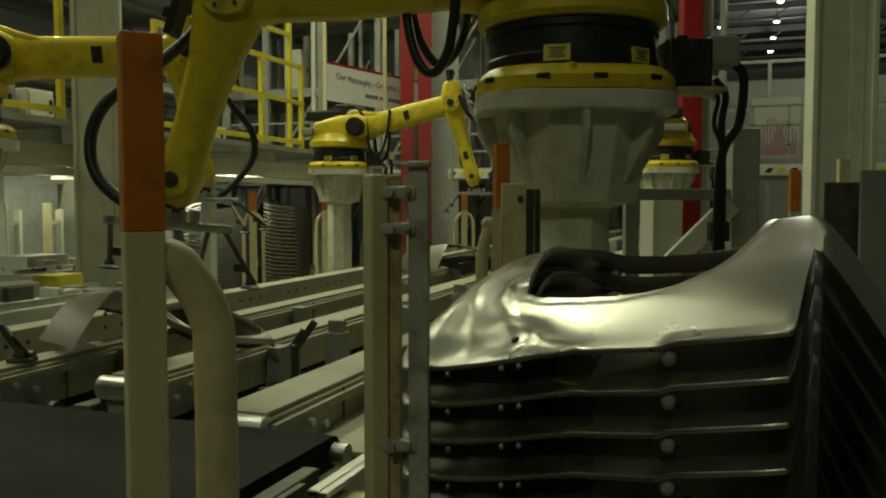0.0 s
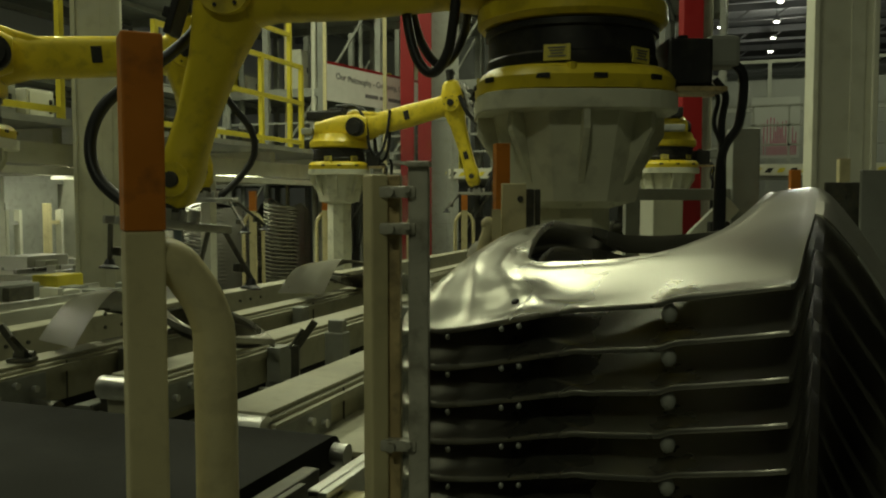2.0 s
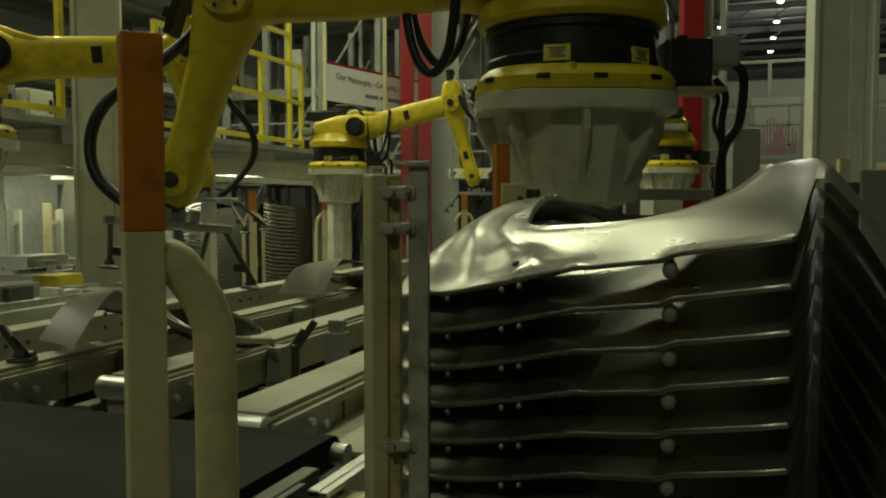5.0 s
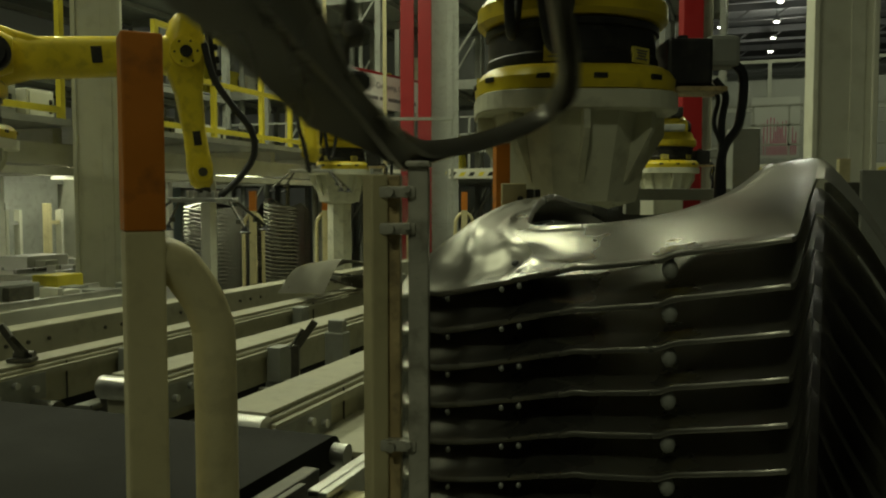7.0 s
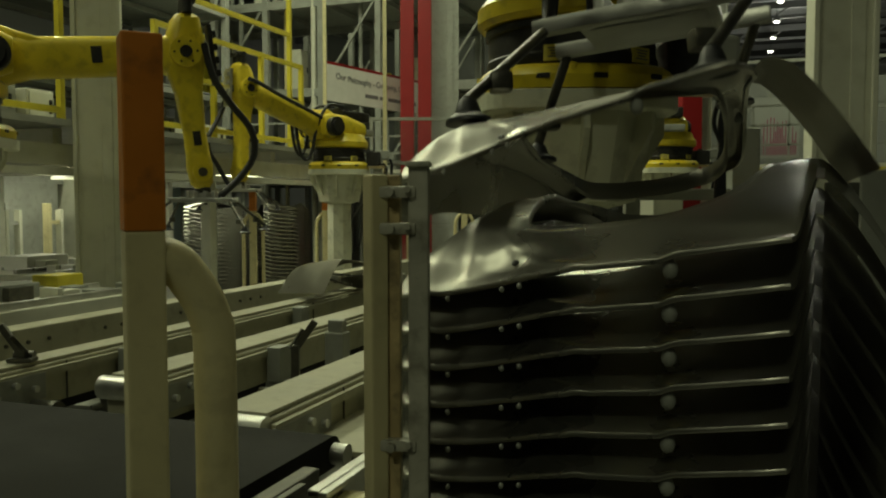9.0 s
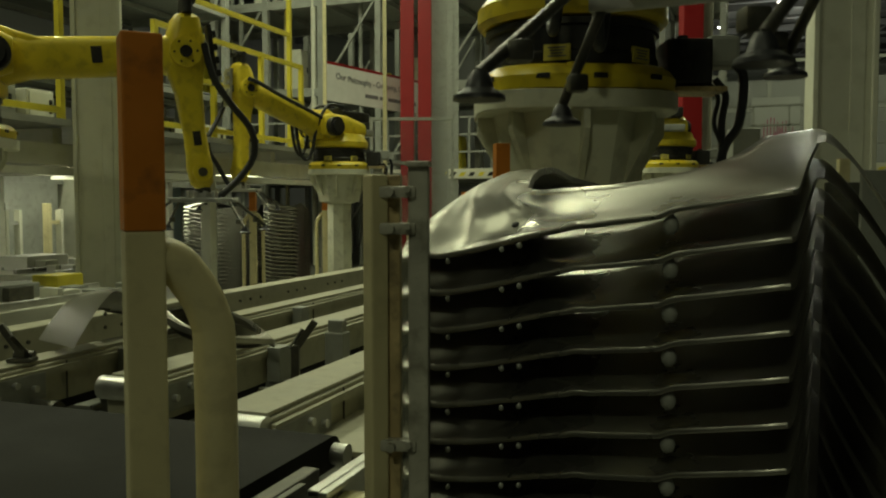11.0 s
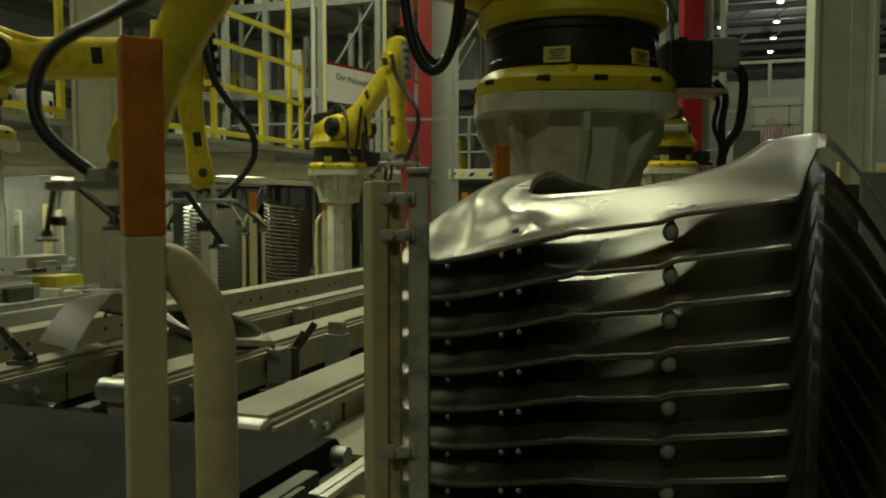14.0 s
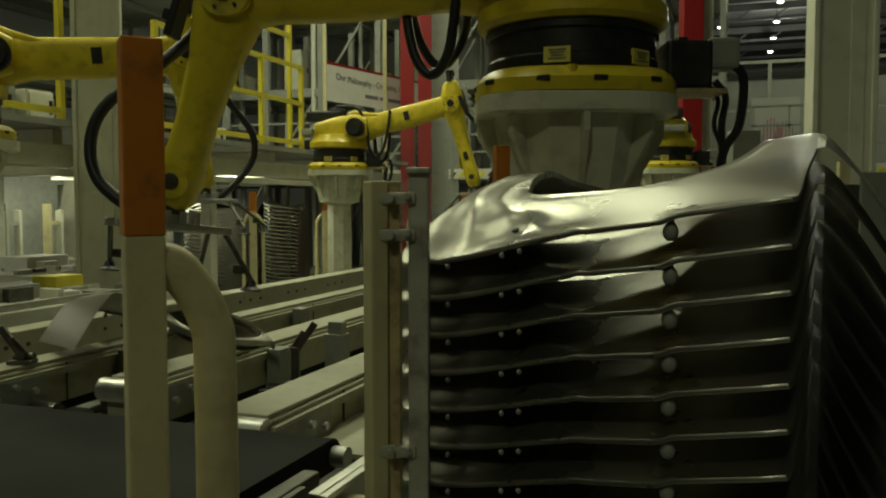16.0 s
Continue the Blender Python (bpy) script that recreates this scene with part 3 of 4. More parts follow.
near_robot = make_robot(NEAR, NEAR_L, "yellow six-axis robot with black base moving steel panels", (-163, 1.75, -0.53), seats=((-0.05, 0.30), (0.59, 0.40), (-0.10, 1.15), (0.595, 1.25)))
far_robot = make_robot(FAR, FAR_L, "yellow six-axis robot swinging between conveyor and stack", (10, 1.90, -0.28), plate=ALU)
side_robot = make_robot(SIDE, SIDE_L, "yellow six-axis robot waiting with lowered forearm", (45.5, 1.745, -0.385), box_on=False)
back_robot = make_robot(BACK, FAR_L, "yellow six-axis robot behind the stack, facing away", (100, 1.8, 0.2))


# ---- conveyors ----
def rail_conveyor(x, y0, y1, w, top, label):
    root = empty("rail_conveyor", pose(x, y0, 0), label, "conveyor", "rail conveyors")
    n = y1 - y0
    bm = box(B(), (0, n / 2, top - 0.105), (w, n, 0.17), 0, 0.006)
    box(bm, (w / 2 + 0.012, n / 2, top - 0.05), (0.018, n, 0.03))
    part("side_beam", bm, BEAM, root, "beige painted side beam")
    part("belt_strip", box(B(), (0, n / 2, top - 0.010), (w - 0.03, n - 0.02, 0.016), 0, 0.004), BELTSTRIP, root, "pale belt strip")
    part("return_belt", box(B(), (0, n / 2, top - 0.215), (w * 0.8, n - 0.1, 0.035)), BELT, root, "dark returning belt")
    part("end_plate", box(B(), (w / 2 + 0.016, 0.16, top - 0.10), (0.014, 0.42, 0.11), 0, 0.004), GREY, root, "bolted end plate")
    for k in range(4):
        part("bolt", rod(B(), (w / 2 + 0.02, 0.02 + 0.095 * k, top - 0.075 - 0.03 * (k % 2)), (w / 2 + 0.042, 0.02 + 0.095 * k, top - 0.075 - 0.03 * (k % 2)), 0.014, 10), ALU, root, "bright bolt", True)
    part("motor", rod(B(), (w / 2 + 0.03, 0.30, top - 0.19), (w / 2 + 0.15, 0.30, top - 0.19), 0.045, 16), DARKSTEEL, root, "dark drive motor", True)
    part("end_roller", rod(B(), (-w / 2, -0.02, top - 0.05), (w / 2, -0.02, top - 0.05), 0.045, 16), ALU, root, "metal end roller", True)
    bm = B()
    for k in range(int(n / 1.1)):
        box(bm, (w / 2 + 0.006, 0.5 + 1.1 * k, top - 0.105), (0.006, 0.004, 0.165))
    part("joint_strip", bm, DARKSTEEL, root)
    for k in range(int(n / 1.6)):
        y = 0.35 + 1.6 * k
        bm = box(B(), (0, y, (top - 0.19) / 2), (0.09, 0.09, top - 0.19), 0, 0.006)
        box(bm, (0, y, 0.008), (0.2, 0.2, 0.016))
        part("leg", bm, GREY, root)
        bm = box(B(), (w / 2 + 0.05, y + 0.5, top - 0.10), (0.07, 0.10, 0.16), 0, 0.004)
        box(bm, (w / 2 + 0.05, y + 0.5, top - 0.20), (0.12, 0.05, 0.05), 0, 0.004)
        part("bracket", bm, GREY, root, "grey mounting bracket")
        bm = rod(B(), (w / 2 + 0.09, y + 0.2, top - 0.24), (w / 2 + 0.2, y + 0.45, top - 0.20), 0.018, 8)
        rod(bm, (w / 2 + 0.12, y + 0.25, top - 0.31), (w / 2 + 0.12, y + 0.25, top - 0.16), 0.022, 8)
        part("sensor_arm", bm, DARKSTEEL, root, "", True)
    return root


for rx, ry, rw, rtop in ((-1.47, 2.22, 0.22, 0.85), (-2.18, 2.55, 0.20, 0.85), (-2.80, 2.30, 0.16, 0.85)):
    rail_conveyor(rx, ry, 30, rw, rtop, "beige rail conveyor with pale belt and brackets")


def side_guide():
    root = empty("side_guide_beam", pose(-3.55, -3, 0), "long beige steel beam beside the conveyor", "beam")
    part("beam", box(B(), (-0.02, 16.5, 0.765), (0.16, 33, 0.17), 0, 0.008), BEAM, root)
    bm = box(B(), (0.07, 16.5, 0.60), (0.03, 33, 0.16), 0, 0.004)
    part("lower_plate", bm, BEAM, root)
    bm = B()
    for k in range(30):
        y = 6.2 + 0.14 * k
        if k % 5 < 3:
            rod(bm, (0.06, y, 0.775), (0.068, y, 0.775), 0.011, 10)
    part("bolt", bm, DARKSTEEL, root)
    for k in range(9):
        part("leg", box(B(), (-0.02, 1 + 3.8 * k, 0.34), (0.12, 0.12, 0.68), 0, 0.006), GREY, root)


side_guide()


def cross_frame():
    root = empty("conveyor_frame", pose(0, 0, 0), "grey steel cross members under the rails", "frame")
    for k in range(9):
        y = 3.1 + 1.9 * k
        part("cross_member", box(B(), (-2.4, y, 0.50), (2.2, 0.10, 0.12), 0, 0.006), GREY, root)
        bm = box(B(), (-1.85, y + 0.55, 0.69), (0.10, 0.08, 0.36), 0, 0.006)
        box(bm, (-1.85, y + 0.55, 0.88), (0.08, 0.05, 0.10), 0, 0.006)
        part("stop_post", bm, GREY, root, "grey panel stop")
        bm = B()
        for j in range(4):
            rod(bm, (-1.75 + 0.05 * j, y + 0.9 + 0.1 * j, 0.55), (-1.6 + 0.05 * j, y + 1.1 + 0.1 * j, 0.62), 0.015, 8)
        part("air_line", bm, DARKSTEEL, root, "", True)


cross_frame()


def belt_conveyor():
    root = empty("belt_conveyor", pose(0, 0, 0), "wide dark grey belt conveyor with metal side frame", "conveyor")
    bm = B()
    prof = []
    y1, r = 2.06, 0.045
    for k in range(9):
        a = math.pi / 2 - math.pi * k / 8
        prof.append((y1 + r * math.cos(a), 0.85 - r + r * math.sin(a)))
    prof = [(-16.0, 0.85)] + prof + [(-16.0, 0.76)]
    left = [bm.verts.new((-3.30, y, z)) for y, z in prof]
    right = [bm.verts.new((-1.06, y, z)) for y, z in prof]
    for i in range(len(prof) - 1):
        bm.faces.new((left[i], left[i + 1], right[i + 1], right[i]))
    bm.faces.new((left[-1], left[0], right[0], right[-1]))
    bm.faces.new(left), bm.faces.new(right)
    part("belt", bm, BELT, root, "dark grey rubber belt", True)
    bm = box(B(), (-0.985, -7.0, 0.80), (0.045, 17.6, 0.10), 0, 0.006)
    box(bm, (-0.955, -7.0, 0.835), (0.02, 17.4, 0.02), 0, 0.003)
    part("side_frame", bm, DARKSTEEL, root, "dark steel side frame")
    part("end_roller", rod(B(), (-1.055, 2.055, 0.803), (-1.012, 2.055, 0.803), 0.030, 20), ALU, root, "shiny roller end", True)
    bm = box(B(), (-0.90, 1.86, 0.80), (0.03, 0.42, 0.10), 0, 0.004)
    box(bm, (-0.89, 1.90, 0.84), (0.05, 0.5, 0.014), 0, 0.003)
    part("bearing_arm", bm, ALU, root, "bright bearing carrier")
    bm = box(B(), (-0.83, 1.72, 0.76), (0.14, 0.18, 0.10), 0, 0.03)
    rod(bm, (-0.83, 1.72, 0.66), (-0.83, 1.72, 0.80), 0.05, 14)
    part("drive_housing", bm, CREAM, root, "cream drive housing")
    part("guard", box(B(), (-0.73, 1.78, 0.72), (0.05, 0.22, 0.22), 0, 0.02), GREY, root)
    for y in (1.2, -1.5, -4, -8, -12):
        for x in (-3.2, -1.15):
            part("leg", box(B(), (x, y, 0.38), (0.09, 0.09, 0.76), 0, 0.006), GREY, root)
    bm = box(B(), (-1.45, 2.13, 0.80), (0.55, 0.06, 0.03), 0, 0.004)
    part("transfer_plate", bm, CREAM, root, "cream transfer plate")


belt_conveyor()
root = empty("drip_plate", pose(-1.20, 2.62, 0), "cream painted drip plate on a short post", "plate")
part("plate", box(B(), (0, 0, 0.70), (0.34, 0.5, 0.02), 0, 0.004), BEAM, root)
part("post", box(B(), (0.05, 0, 0.345), (0.08, 0.08, 0.69), 0, 0.006), GREY, root)
part("block", box(B(), (-0.02, 0.30, 0.66), (0.16, 0.12, 0.2), 0, 0.01), GREY, root)


def panel_rest(x, y, z0, top, turn):
    """A dark post with a slanted fork that catches the edge of a panel on the line."""
    root = empty("panel_rest", pose(x, y, z0, 0, 0, turn), "dark steel fork post holding a panel on the line", "panel rest", "panel rests")
    part("foot", box(B(), (0, 0, 0.008), (0.10, 0.07, 0.016), 0, 0.003), DARKSTEEL, root)
    part("post", box(B(), (0, 0, (top - z0) / 2), (0.035, 0.035, top - z0), 0, 0.004), DARKSTEEL, root)
    part("fork", bar(B(), (0.0, 0, top - z0 - 0.02), (0.085, 0, top - z0 + 0.10), 0.022, 0.03, 0.004), DARKSTEEL, root, "slanted fork arm")
    part("fork", bar(B(), (-0.02, 0, top - z0 - 0.02), (0.03, 0.03, top - z0 + 0.06), 0.018, 0.02, 0.003), DARKSTEEL, root, "slanted fork arm")
    part("clamp", rod(B(), (-0.04, -0.02, (top - z0) * 0.45), (0.04, -0.02, (top - z0) * 0.45), 0.02, 10), DARKSTEEL, root, "round clamp", True)


panel_rest(-1.77, 3.10, 0.56, 0.90, 20)
panel_rest(-2.77, 2.62, 0.85, 0.90, 200)


# ---- stacking rack ----
def stacking_rack():
    root = empty("stacking_rack", pose(0, 0, 0), "steel stacking rack holding body panels on pins", "rack")
    for u in (0.0, 0.62):
        for v in (0.10, 1.60):
            p = stack_point(u, v, 0)
            part("foot", box(B(), (p[0], p[1], 0.05), (0.09, 0.09, 0.10), STACK_TURN, 0.01), DARKSTEEL, root)
            top = TOP - 13 * PITCH + SIZE * panel_height(u, v) - 0.004
            part("support_pin", rod(B(), stack_point(u, v, 0.18), stack_point(u, v, top), 0.02, 12), DARKSTEEL, root, "", True)
    for v in (0.10, 1.60):
        part("base_beam", bar(B(), stack_point(-0.1, v, 0.13), stack_point(0.72, v, 0.13), 0.08, 0.06, 0.006), DARKSTEEL, root)
    for u in (0.0, 0.62):
        part("base_beam", bar(B(), stack_point(u, 0.0, 0.185), stack_point(u, 1.65, 0.185), 0.08, 0.05, 0.006), DARKSTEEL, root)
    # Added plate and foot, no known rack part: keeps light off the left layers.
    part("shade_plate", bar(B(), stack_point(-0.165, 0.03, 0.72), stack_point(-0.165, 0.50, 0.72), 0.010, 1.1, 0.003), DARKSTEEL, root, "dark side plate")
    part("shade_foot", bar(B(), stack_point(-0.165, 0.25, 0.09), stack_point(0.0, 0.25, 0.09), 0.06, 0.18), DARKSTEEL, root)
    return root


stacking_rack()


def hoop(x, y, h, reach, side, tip, label, r=0.034, w=0.075, turn=0.0, tipmat=None):
    """A guard post with a coloured tip and a bent tube beside it."""
    root = empty("guard_post", pose(x, y, 0, 0, 0, turn), label, "guard post", "guard posts")
    part("post", box(B(), (0, 0, (h - tip) / 2), (w, w, h - tip), 0, w * 0.08), CREAM, root, "cream enamelled square post")
    part("tip", box(B(), (0, 0, h - tip / 2), (w * 1.03, w * 1.03, tip), 0, w * 0.06), tipmat or ORANGE, root, "orange safety tip")
    part("foot_plate", box(B(), (0, 0, 0.008), (0.2, 0.2, 0.016)), CREAM, root)
    for side in ((side,) if side else (-1, 1)) if reach else ():
        z = h - tip
        bm = hose(B(), [(side * 0.004, 0.007, z - 0.058), (side * 0.03, 0.007, z - 0.048), (side * reach * 0.55, 0.007, z - 0.07), (side * reach * 0.92, 0.007, z - 0.15), (side * reach, 0.007, z - 0.27), (side * reach, 0.007, 0.55), (side * reach, 0.007, 0.02)], r, 8, 18)
        part("bent_tube", bm, CREAM, root, "cream bent guard tube", True)
    return root


hoop(-0.945, 1.150, 1.779, 0.118, 1, 0.325, "cream guard post with orange tip and bent tube", 0.037, 0.064, 45 + 19.6 - 18)


def stack_guide():
    """Upright guide beside the stack: pale channel, brown inner face, dark steel blade."""
    root = empty("stack_guide", pose(-0.4095, 0.981, 0, 0, 0, 14), "worn upright steel guide with plastic blade beside the stack", "guide")
    part("channel", box(B(), (-0.028, -0.010, 0.768), (0.024, 0.024, 1.536), -50, 0.003), CREAM, root, "cream channel edge")
    part("wear_strip", box(B(), (-0.008, 0.006, 0.768), (0.021, 0.021, 1.536), 0, 0.002), RUST, root, "brown worn strip")
    bm = box(B(), (0.027, -0.004, 0.773), (0.026, 0.021, 1.546), 0, 0.003)
    box(bm, (0.027, -0.007, 1.549), (0.030, 0.030, 0.007), 0, 0.002)
    part("blade", bm, GUIDE, root, "worn steel guide blade")
    part("cover", box(B(), (0.008, 0.0, 0.77), (0.010, 0.011, 1.53), 0, 0.0015), GLASS, root, "clear plastic cover")
    for z in (1.514, 1.468, 1.192, 1.052):
        bm = box(B(), (0.0, -0.011, z), (0.049, 0.018, 0.015), 0, 0.0035)
        rod(bm, (-0.007, -0.020, z), (-0.007, -0.031, z), 0.0056, 10)
        rod(bm, (0.015, -0.020, z + 0.003), (0.015, -0.028, z + 0.003), 0.0042, 8)
        part("clamp", bm, GUIDE, root, "bolted clamp", True)
    part("foot_plate", box(B(), (0, 0, 0.008), (0.16, 0.12, 0.016)), GREY, root)


stack_guide()


def plate_guide(x, y, h, turn, w, matl, label, dark=True):
    root = empty("guide_plate", pose(x, y, 0, 0, 0, turn), label, "guide", "guide plates")
    part("plate", box(B(), (0, 0, h / 2), (w, 0.02, h), 0, 0.005), matl, root)
    bm = rod(B(), (0.022, -0.016, h - 0.055), (0.022, -0.008, h - 0.055), 0.011, 14)
    part("bolt", bm, DARKSTEEL, root, "", True)
    if dark:
        part("strip", box(B(), (w / 2 + 0.014, 0.02, h / 2 - 0.01), (0.026, 0.05, h - 0.02), 0, 0.003), DARKSTEEL, root, "dark wear strip")
        part("strip", box(B(), (w / 2 + 0.045, 0.06, h / 2 - 0.01), (0.02, 0.05, h - 0.02), 0, 0.003), DARKSTEEL, root)


plate_guide(-0.754, 2.863, 1.57, 19.6, 0.088, CREAM, "cream bolted guide plate with dark strips")
hoop(-0.835, 2.99, 1.72, 0, 1, 0.26, "cream guard post with orange tip behind the stack", 0.03, 0.052, 30)
hoop(-0.80, 2.80, 1.48, 0.05, -1, 0.001, "low cream guard post with bent tube", 0.022, 0.03, 19)
plate_guide(0.366, 3.527, 1.58, 19.6, 0.13, DARKSTEEL, "dark steel guide plate beside the stack", False)
plate_guide(0.50, 3.36, 1.62, 19.6, 0.20, GREY, "grey steel guide plate beside the stack", False)
hoop(0.416, 3.97, 1.69, 0, 1, 0.001, "plain cream guard post beyond the stack", 0.03, 0.045, 10)
hoop(0.245, 4.35, 1.66, 0, 1, 0.2, "cream guard post with orange tip by the column", 0.03, 0.045, 10)


def grey_frame():
    root = empty("welded_stand", pose(0, 0, 0), "grey welded steel frame with diagonal brace", "frame")
    part("upright", box(B(), (0.01, 4.568, 0.94), (0.14, 0.10, 1.88), 19.6, 0.008), GREY, root)
    part("crossbar", bar(B(), (-0.56, 4.366, 1.545), (-0.05, 4.547, 1.545), 0.06, 0.06, 0.006), GREY, root)
    part("upright", box(B(), (-0.53, 4.376, 0.75), (0.07, 0.07, 1.54), 19.6, 0.006), GREY, root)
    part("brace", bar(B(), (-0.04, 4.50, 1.50), (-0.36, 4.38, 1.16), 0.05, 0.10, 0.006), PALE, root, "pale diagonal brace")
    part("cabinet", box(B(), (-0.41, 4.72, 0.765), (0.16, 0.3, 1.53), 19.6, 0.01), PALE, root, "pale switch cabinet")
    part("sensor", box(B(), (-0.10, 4.40, 1.36), (0.10, 0.06, 0.10), 19.6, 0.01), BLACK, root)


grey_frame()


# ---- columns ----
def steel_column(x, y, w, d, h, turn, matl, label, group="columns"):
    root = empty("steel_column", pose(x, y, 0, 0, 0, turn), label, "column", group)
    part("web", box(B(), (0, -d * 0.32, h / 2), (w * 0.86, d * 0.10, h), 0, 0.004), matl, root)
    for s in (-1, 1):
        part("flange", box(B(), (s * w * 0.46, 0, h / 2), (w * 0.08, d, h), 0, 0.004), matl, root)
    part("cover_strip", box(B(), (w * 0.20, -d * 0.385, h / 2), (w * 0.22, 0.015, h - 0.1), 0, 0.004), matl, root)
    part("base_plate", box(B(), (0, 0, 0.02), (w * 1.4, d * 1.4, 0.04), 0, 0.004), matl, root)
    return root


steel_column(-5.85, 6.52, 0.43, 0.45, 11.3, 38, PALE, "tall pale painted steel column beside the mezzanine")
steel_column(0.725, 7.27, 0.46, 0.36, 11.3, 6, PALE, "tall pale painted steel column behind the stack")
for rx, ry in ((-6.38, 15.77), (-6.05, 15.89)):
    tagged(part("red_post", box(B(), (rx, ry, 5.6), (0.27, 0.27, 11.2), 19.6, 0.01), RED), "tall red painted steel post", "post", "red posts")
tagged(part("red_post", box(B(), (-0.82, 14.57, 5.6), (0.33, 0.3, 11.2), 19.6, 0.01), RED), "tall red painted steel post", "post", "red posts")
steel_column(-0.60, 14.85, 0.2, 0.2, 11.2, 19.6, PALE, "pale steel column beside a red post")
steel_column(-5.75, 16.2, 0.6, 0.3, 11.2, 19.6, GREY, "grey steel column beside a red post")


# ---- mezzanine on the far side of the conveyor ----
def mezzanine():
    root = empty("mezzanine", pose(0, 0, 0), "pale steel mezzanine deck on beams and posts", "mezzanine")
    part("deck", box(B(), (-8.0, 8.2, 2.25), (4.2, 12.8, 0.06)), GREY, root)
    part("edge_beam", box(B(), (-6.07, 8.2, 1.96), (0.08, 12.8, 0.20), 0, 0.006), PALE, root, "pale edge beam")
    part("edge_beam", box(B(), (-6.05, 8.2, 1.80), (0.05, 12.8, 0.07), 0, 0.006), PALE, root)
    for y in (2.5, 4.5, 6.3, 8.6, 10.2, 12.2, 14.0):
        part("joist", box(B(), (-8.1, y, 2.04), (3.9, 0.12, 0.35), 0, 0.004), PALE, root)
    for y in (3.4, 8.9, 12.6):
        for x in (-6.3, -9.8):
            part("post", box(B(), (x, y, 1.05), (0.14, 0.14, 2.1), 0, 0.008), PALE, root)


mezzanine()
# Fixtures for all tubes, the added one by the far stacks included.
for tx, ty, watts in TUBES:
    root = empty("tube_light", pose(tx, ty, 1.93), "white tube light under the mezzanine deck", "lamp", "tube lights")
    part("housing", box(B(), (0, 0, 0.045), (0.12, 1.2, 0.05), 0, 0.008), PALE, root)
    part("tube", rod(B(), (0, -0.56, 0.01), (0, 0.56, 0.01), 0.014, 10), LIGHTM, root, "glowing tube", True)
    part("hanger", box(B(), (0, 0, 0.15), (0.03, 0.03, 0.20)), PALE, root)


def fence(x, y0, y1, z, h, step, label, mesh=True):
    root = empty("guard_rail", pose(x, y0, z), label, "railing", "mezzanine railings")
    n = y1 - y0
    for zz in (h - 0.03, h * 0.55, 0.10):
        part("rail", box(B(), (0, n / 2, zz), (0.05, n, 0.06), 0, 0.006), FENCE, root)
    k = 0
    while k * step <= n + 0.01:
        part("post", box(B(), (0, min(k * step, n), h / 2), (0.06, 0.06, h), 0, 0.006), FENCE, root)
        k += 1
    return root


fence(-6.08, 1.90, 6.28, 2.28, 1.25, 1.46, "yellow painted mezzanine guard rail")
fence(-6.05, 7.61, 10.83, 2.28, 1.22, 1.0733, "yellow painted mezzanine guard rail")


def mesh_screen(x, y0, y1, z0, z1, label):
    bm = B()
    k = 0
    while y0 + 0.09 * k < y1:
        box(bm, (x, y0 + 0.09 * k, (z0 + z1) / 2), (0.008, 0.010, z1 - z0))
        k += 1
    k = 0
    while z0 + 0.18 * k < z1:
        box(bm, (x, (y0 + y1) / 2, z0 + 0.18 * k), (0.008, y1 - y0, 0.010))
        k += 1
    tagged(part("wire_screen", bm, DARKSTEEL), label, "screen", "wire screens", "stuff")


mesh_screen(-6.5, 0.8, 6.0, 2.3, 4.6, "dark wire mesh machine screen")


def upper_fence():
    """Tall yellow fence frames that carry the wire screens."""
    root = empty("machine_fence", pose(0, 0, 0), "tall yellow machine fence on the mezzanine", "fence")
    for y in (8.4, 10.85):
        part("post", box(B(), (-6.25, y, 3.7), (0.06, 0.06, 2.9), 0, 0.006), FENCE, root)
    for z in (3.95, 5.1):
        part("rail", box(B(), (-6.25, 9.62, z), (0.05, 2.4, 0.06), 0, 0.006), FENCE, root)


upper_fence()


# ---- machines under and beyond the mezzanine ----
rng = random.Random(7)


def machine_block(x, y, z0, s, matl, label, category="machine"):
    root = empty("machine_cabinet", pose(x, y, z0), label, category, "machine cabinets")
    part("body", box(B(), (0, 0, s[2] / 2), s, 0, 0.015), matl, root)
    part("door", box(B(), (s[0] / 2 + 0.012, 0, s[2] * 0.5), (0.02, s[1] * 0.86, s[2] * 0.84), 0, 0.006), matl, root)
    part("handle", box(B(), (s[0] / 2 + 0.03, s[1] * 0.3, s[2] * 0.55), (0.02, 0.03, 0.14), 0, 0.004), BLACK, root, "black handle")
    return root


for x, y, z, s, mt in ((-6.7, 5.2, 2.27, (0.5, 0.7, 0.32), PALE), (-6.9, 6.1, 2.27, (0.4, 0.5, 0.4), GREY), (-6.8, 6.55, 2.27, (0.4, 0.35, 0.36), PALE),
                       (-6.6, 8.1, 2.27, (0.4, 0.6, 0.25), BLACK), (-6.6, 9.1, 2.27, (0.4, 0.7, 0.22), PALE), (-6.6, 10.0, 2.27, (0.4, 0.5, 0.24), BLACK)):
    machine_block(x, y, z, s, mt, "metal control cabinet on the mezzanine", "cabinet")
for k in range(5):
    machine_block(-11.5, 3.5 + 2.3 * k, 0, (1.0, 1.7, 2.0), (PALE, GREY)[k % 2], "pale sheet-metal machine cabinet below the mezzanine")


